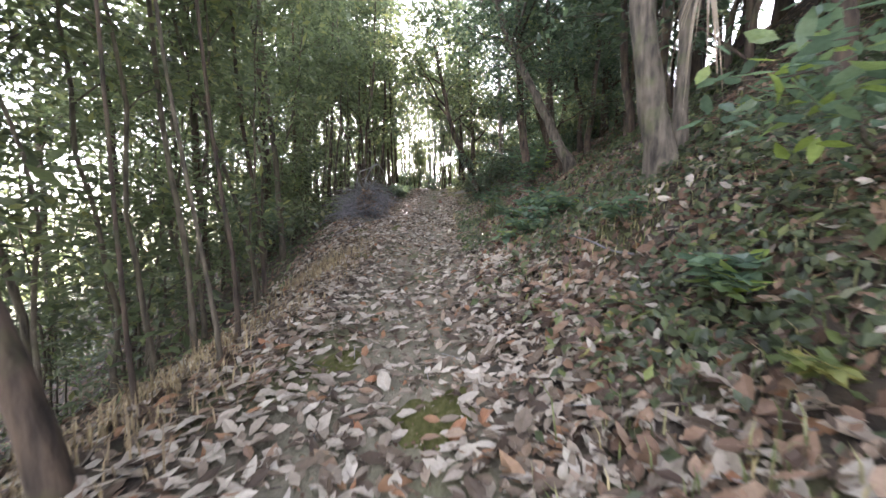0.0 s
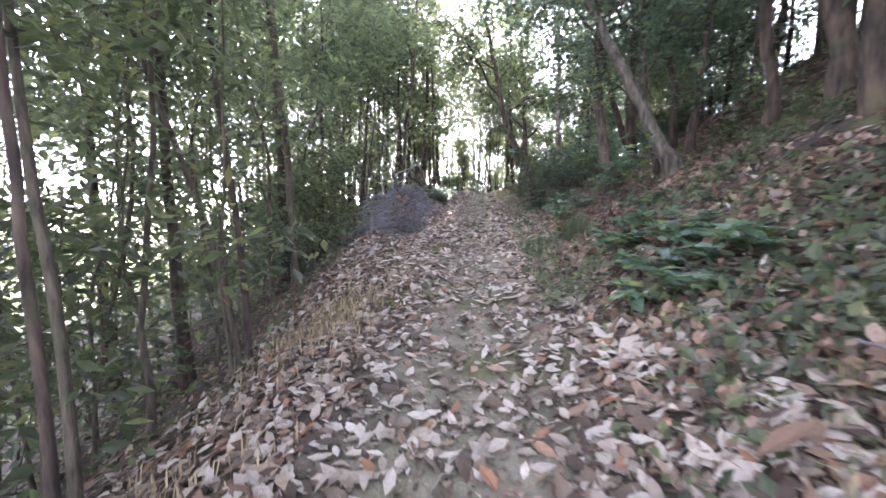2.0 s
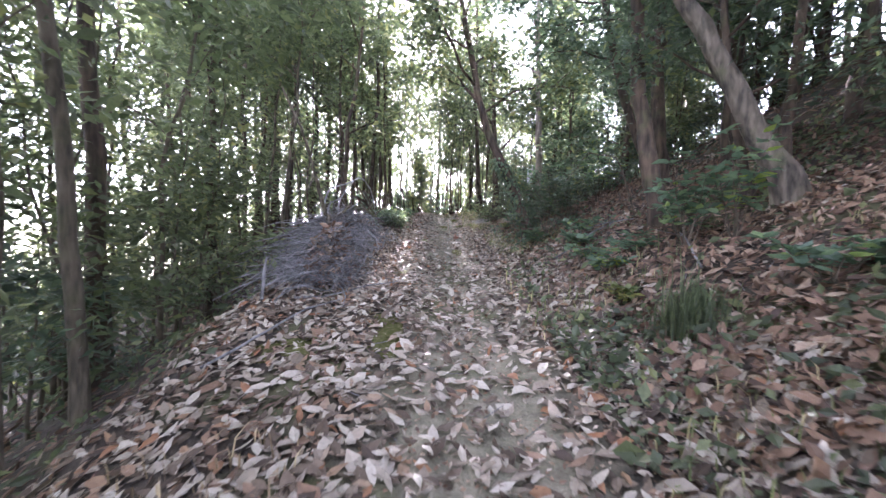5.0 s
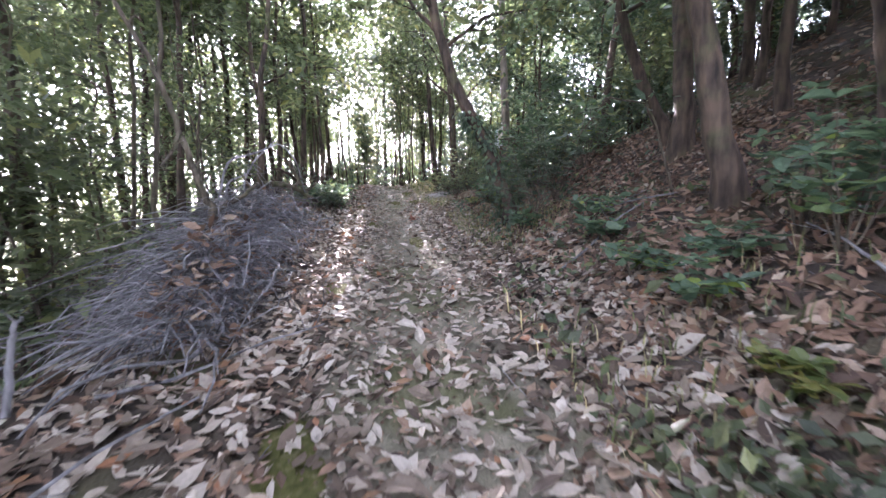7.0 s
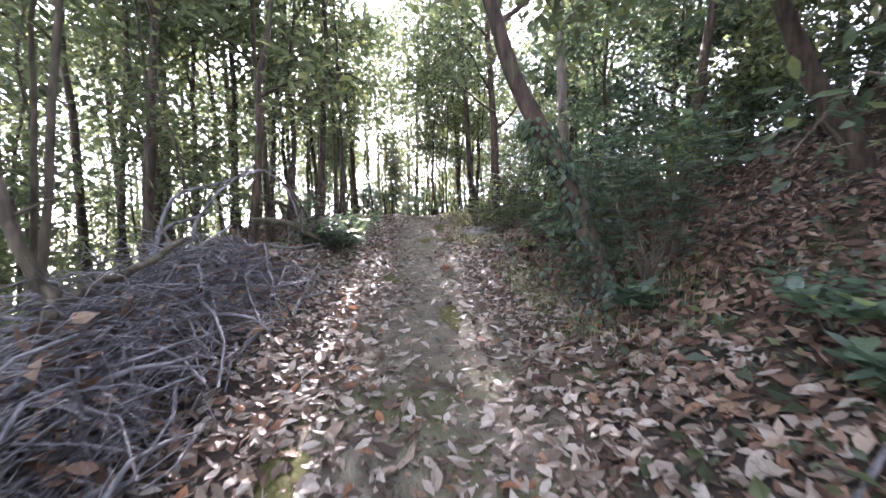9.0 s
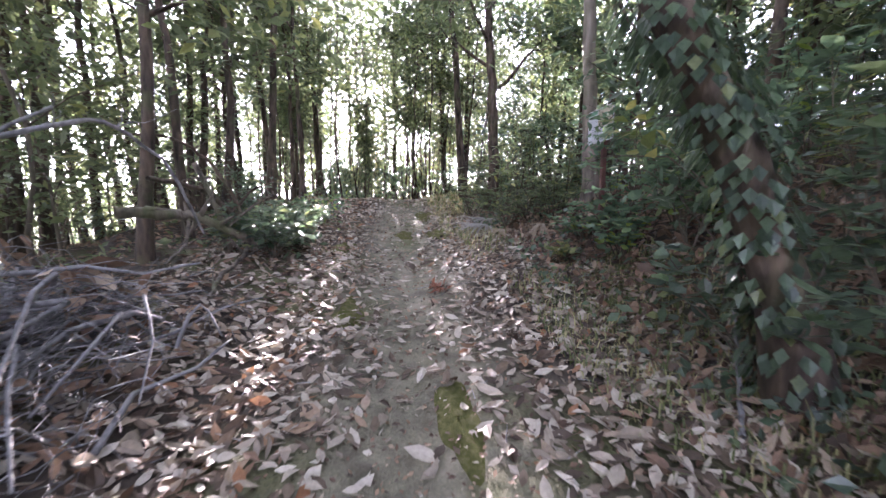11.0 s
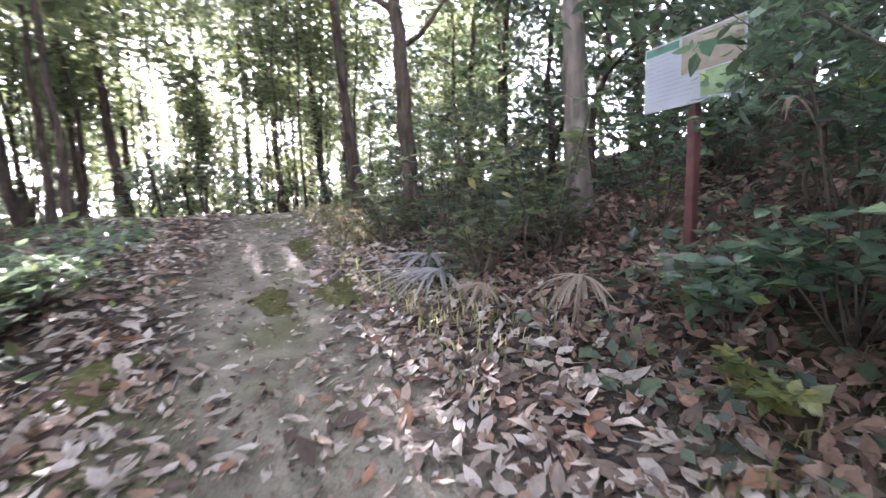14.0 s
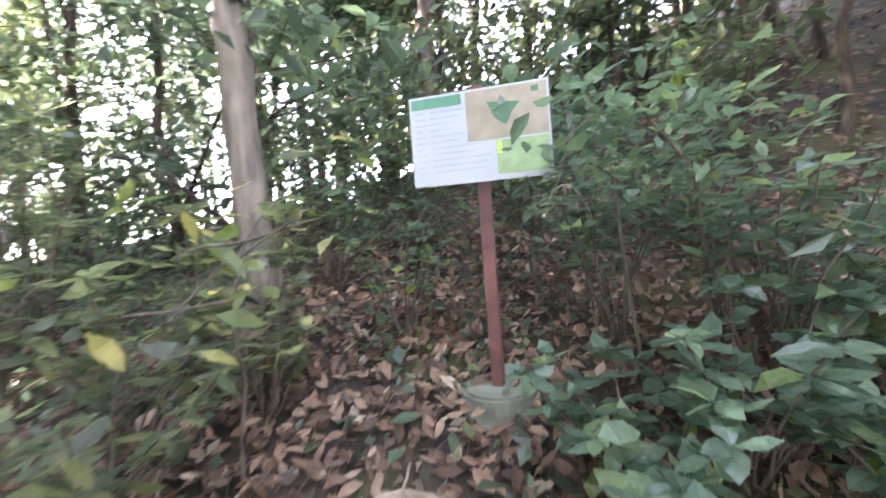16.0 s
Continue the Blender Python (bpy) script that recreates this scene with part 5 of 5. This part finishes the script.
def notice_board():
    root = tagged(new("notice_board"), "white information board with a green map on a red-brown post", "sign")
    root.location = (2.215, 18.715, 2.40)
    W, H, X, Z = 0.665, 0.437, -0.062, 1.338
    panel = part("panel", slab(0.014, W, H, 0.003), WHITE, root)
    panel.location = (X, 0, Z)
    post = part("post", slab(0.06, 0.06, 1.62, 0.006), RUST, root, "red-brown painted square post")
    post.location = (0, 0, 0.78)
    base = bmesh.new()
    bmesh.ops.create_cone(base, cap_ends=True, segments=20, radius1=0.21, radius2=0.19, depth=0.34)
    bmesh.ops.bevel(base, geom=[e for e in base.edges if e.calc_face_angle(0) > 0.8], offset=0.015, segments=2, affect="EDGES")
    foot = part("base", base, CONCRETE, root, "round mossy concrete footing")
    foot.location = (0, 0, -0.05)
    for z in (-0.12, 0.12):
        clip = part("bracket", slab(0.03, 0.16, 0.03, 0.003), RUST, root)
        clip.location = (-0.042, 0, Z + z)
    left, face = -W / 2, X - 0.0072

    def ink(name, mat, pts):
        ob = part(name, flat_shape([(left + u * W, (w - 0.5) * H) for u, w in pts]), mat, panel)
        ob.location = (face - X, 0, 0)
    ink("heading", HEAD, box_points(0.02, 0.86, 0.39, 0.97))
    ink("map", TAN, box_points(0.42, 0.44, 0.985, 0.975))
    bm = flat_shape([(left + u * W, (w - 0.5) * H) for u, w in [(0.57, 0.84), (0.80, 0.80), (0.74, 0.70), (0.70, 0.58), (0.62, 0.66)]])
    part("map_area", bm, MAPGREEN, panel).location = (face - X - 0.002, 0, 0)
    ink("plan", LIGHTGREEN, box_points(0.62, 0.06, 0.985, 0.42))
    part("plan_edge", flat_shape([(left + u * W, (w - 0.5) * H) for u, w in box_points(0.625, 0.28, 0.66, 0.415)]), YELLOWISH, panel).location = (face - X - 0.002, 0, 0)
    part("map_mark", flat_shape([(left + u * W, (w - 0.5) * H) for u, w in box_points(0.88, 0.88, 0.93, 0.94)]), MAPGREEN, panel).location = (face - X - 0.002, 0, 0)
    for k in range(11):
        w = 0.80 - k * 0.066
        ink("text_line", INK, box_points(0.04, w, 0.10 + 0.02 * (k % 3), w + 0.018))
        ink("text_line", INK, box_points(0.15, w, (0.40 if w > 0.42 else 0.58) - 0.03 * (k % 4), w + 0.018))


notice_board()

# brown cluster of dead leaves dropped on the path
rng = np.random.default_rng(930)
RUSSET = leaf_material("russet_leaves", [(0, (0.12, 0.05, 0.03)), (0.6, (0.22, 0.09, 0.05)), (1, (0.33, 0.16, 0.09))], 0.6, 0.15, 1.0)
sprig = tagged(new("dead_sprig"), "bunched reddish-brown dead sprig lying on the path", "dead sprig")
sprig.location = on_ground(-0.1, 17.74)
part_of("stem", mesh_of("stem", *tube(bent((-0.12, 0.02, 0.01), (0.05, 0, 0.05), (0, 0, 0.02), 5, rng), np.linspace(0.006, 0.003, 5), 5, 0, rng), BARK_THIN, True), sprig)
for k in range(34):
    v, f = leaves(rng.normal(0, 0.05, (1, 3)) * [1, 1, 0.3] + [0, 0, 0.04], random_ways(1, rng, 0.5) + [0, 0, 0.25], unit(rng.normal(0, 0.5, (1, 3)) + [0, 0, 1]), rng.uniform(0.07, 0.13), rng.uniform(0.025, 0.04), 0.4, 0.25, rng)
    part_of("leaf", mesh_of("leaf", v, f, RUSSET), sprig)


# moss cushions on the path
def moss_material():
    m, n, l, p = material("moss")
    f, g = tex(n, l, 22, 8), tex(n, l, 160, 6)
    l.new(mixed(n, l, 0.6, ramp(n, l, f, [(0.3, (0.08, 0.085, 0.028)), (0.55, (0.125, 0.13, 0.045)), (0.75, (0.20, 0.18, 0.10))]), ramp(n, l, g, [(0.3, (0.35, 0.35, 0.35)), (0.7, (1, 1, 1))]), "MULTIPLY"), p.inputs["Base Color"])
    p.inputs["Roughness"].default_value, p.inputs["Specular IOR Level"].default_value = 1.0, 0.1
    relief(n, l, p, g, 1.0, 0.02)
    return m


MOSS = moss_material()


def moss_cushion(x, y, rx, ry, seed):
    rng = np.random.default_rng(seed)
    rings, around = 9, 40
    a = np.linspace(0, 2 * np.pi, around, endpoint=False)
    edge = 1 + sum(rng.normal(0, 0.22 / k ** 0.5) * np.sin(a * k + rng.uniform(0, 6)) for k in (2, 3, 5, 8))
    s = np.linspace(0.04, 1, rings)[:, None]
    px, py = x + np.cos(a) * rx * edge * s, y + np.sin(a) * ry * edge * s
    pz = ground_z(px, py) + 0.016 * (1 - s ** 3) - 0.008 * (s > 0.95) + rng.normal(0, 0.0015, px.shape)
    foot = np.array(on_ground(x, y))
    v = np.stack([px, py, pz], -1).reshape(-1, 3) - foot
    i = np.arange(rings - 1)[:, None] * around
    j, k = np.arange(around), (np.arange(around) + 1) % around
    f = np.stack([i + j, i + around + j, i + around + k, i + k], -1).reshape(-1, 4)[:, ::-1]
    cap = np.stack([0 * j, j, k, k], -1)[1:-1, :3]
    v2 = np.concatenate([f[:, [0, 1, 2]], f[:, [0, 2, 3]], cap[:, ::1]])
    ob = tagged(new("moss_patch", mesh_of("moss_patch", v, v2, MOSS, True)), "green moss cushion on the trodden earth", "moss", "moss on the path")
    ob.location = foot


for i, (a, b, r, s) in enumerate(MOSS_SPOTS):
    moss_cushion(a, b, r, s, 940 + i)


# ivy on the leaning trunk
def trunk_ivy(line, radius, count, seed):
    rng = np.random.default_rng(seed)
    root = tagged(new("ivy"), "dark ivy climbing the leaning trunk", "ivy")
    line = np.array(line, float)
    t = rng.uniform(0, len(line) - 1.01, count)
    p = np.stack([np.interp(t, range(len(line)), line[:, i]) for i in range(3)], 1)
    a = rng.uniform(0, 6.283, count)
    out = np.stack([np.cos(a), np.sin(a), rng.normal(0, 0.2, count)], 1)
    v, f = flat_leaves(p + out * radius * rng.uniform(0.9, 1.6, (count, 1)), unit(out * 0.5 + [0, 0, -1]), out, 0.085, 0.06, rng=rng)
    stem = np.stack([np.interp(np.linspace(0, len(line) - 1, 20), range(len(line)), line[:, i]) for i in range(3)], 1)
    turn = np.linspace(0, 9, 20)
    stem += np.stack([np.cos(turn), np.sin(turn), 0 * turn], 1) * radius * 1.05
    part_of("stem", mesh_of("stem", *tube(stem, np.full(20, 0.008), 5), BARK_THIN, True), root)
    part_of("foliage", mesh_of("foliage", v, f, DARK), root)


trunk_ivy([on_ground(1.38, 15.1), (0.99, 15.2, 3.05), (0.64, 15.33, 3.66)], 0.13, 700, 960)

# larger single leaves on top of the litter
rng = np.random.default_rng(970)
leaf_bed = [o for o in scene.objects if o.name == "leaf_litter"][0]
kinds = []
for k in range(8):
    long = (0.13, 0.145, 0.12, 0.16, 0.14, 0.15, 0.115, 0.13)[k]
    v, f = leaves(np.array([[-long / 2, 0, 0.0]]), np.array([[1.0, 0, 0]]), np.array([[0, 0, 1.0]]), long, long * (0.38 + 0.03 * (k % 4)), 0.3, 0.12, rng)
    kinds.append(mesh_of("leaf", v, f, DRY if k % 4 else BROWN))
made = 0
while made < 280:
    x, y = rng.uniform(-1.7, 1.1), rng.uniform(1.0, 22.0)
    if bare(x, y) > 0.4 and rng.random() < 0.7:
        continue
    up = Vector(slope_up(np.array([x]), np.array([y]))[0]) + Vector(rng.normal(0, 0.12, 3))
    m = up.to_track_quat("Z", "Y").to_matrix().to_4x4() @ Matrix.Rotation(rng.uniform(0, 6.283), 4, "Z")
    ob = part_of("leaf", kinds[made % 8], leaf_bed)
    ob.matrix_basis = Matrix.Translation(on_ground(x, y, 0.034)) @ m
    made += 1

# crumbled leaves and bits of twig trodden into the path
litter("leaf_crumbs", "crumbled bits of brown leaf trodden into the path", BROWN, 16000, -1.7, 1.1, -1, 25, 0.034, lambda x, y: 0.85 + 0 * x, 16, lift=0.007, tilt=0.35, detail=False, slim=0.6)
litter("leaf_crumbs", "small pale leaf scraps on the path", DRY, 7000, -1.7, 1.1, -1, 25, 0.05, lambda x, y: 0.8 + 0 * x, 17, lift=0.008, tilt=0.35, detail=False, slim=0.5)
rng = np.random.default_rng(18)
bits = []
for k in range(420):
    x, y, a, l = rng.uniform(-2.0, 2.4), rng.uniform(-0.5, 24), rng.uniform(0, 6.28), rng.uniform(0.06, 0.28)
    ends = [on_ground(x + math.cos(a) * l * w, y + math.sin(a) * l * w, 0.016 + 0.012 * rng.random()) for w in (-0.5, 0.1, 0.5)]
    bits.append(tube(ends, np.linspace(0.004, 0.002, 3), 4, 0, rng))
tagged(new("twig_scatter", mesh_of("twig_scatter", *joined(bits), TWIG, True)), "short bits of dead twig scattered over the ground", "twigs", kind="stuff")

# leaves caught in the brush heap
rng = np.random.default_rng(19)
n = 1100
y = rng.uniform(11.5, 16.7, n)
mid, wide = -2.28 - 0.13 * (y - 12), 0.24 + 0.06 * (y - 12)
x = mid + rng.normal(0, 1, n) * wide
ok = x < -1.8
x, y, mid, wide = x[ok], y[ok], mid[ok], wide[ok]
n = len(x)
hump = 0.62 * np.exp(-((x - mid) / (1.3 * wide)) ** 2) * np.clip(np.minimum((y - 11.0) / 1.5, (17.4 - y) / 1.2), 0, 1)
long = 0.12 * rng.lognormal(0, 0.25, n)
v, f = leaves(settle(x, y, 0.03 + hump * rng.uniform(0.4, 1.0, n)), random_ways(n, rng, 0.4), unit(rng.normal(0, 0.5, (n, 3)) + [0, 0, 1]), long, long * 0.45, rng=rng)
tagged(new("leaf_litter", mesh_of("leaf_litter", v, f, BROWN)), "brown leaves caught among the brushwood", "fallen leaves", kind="stuff")
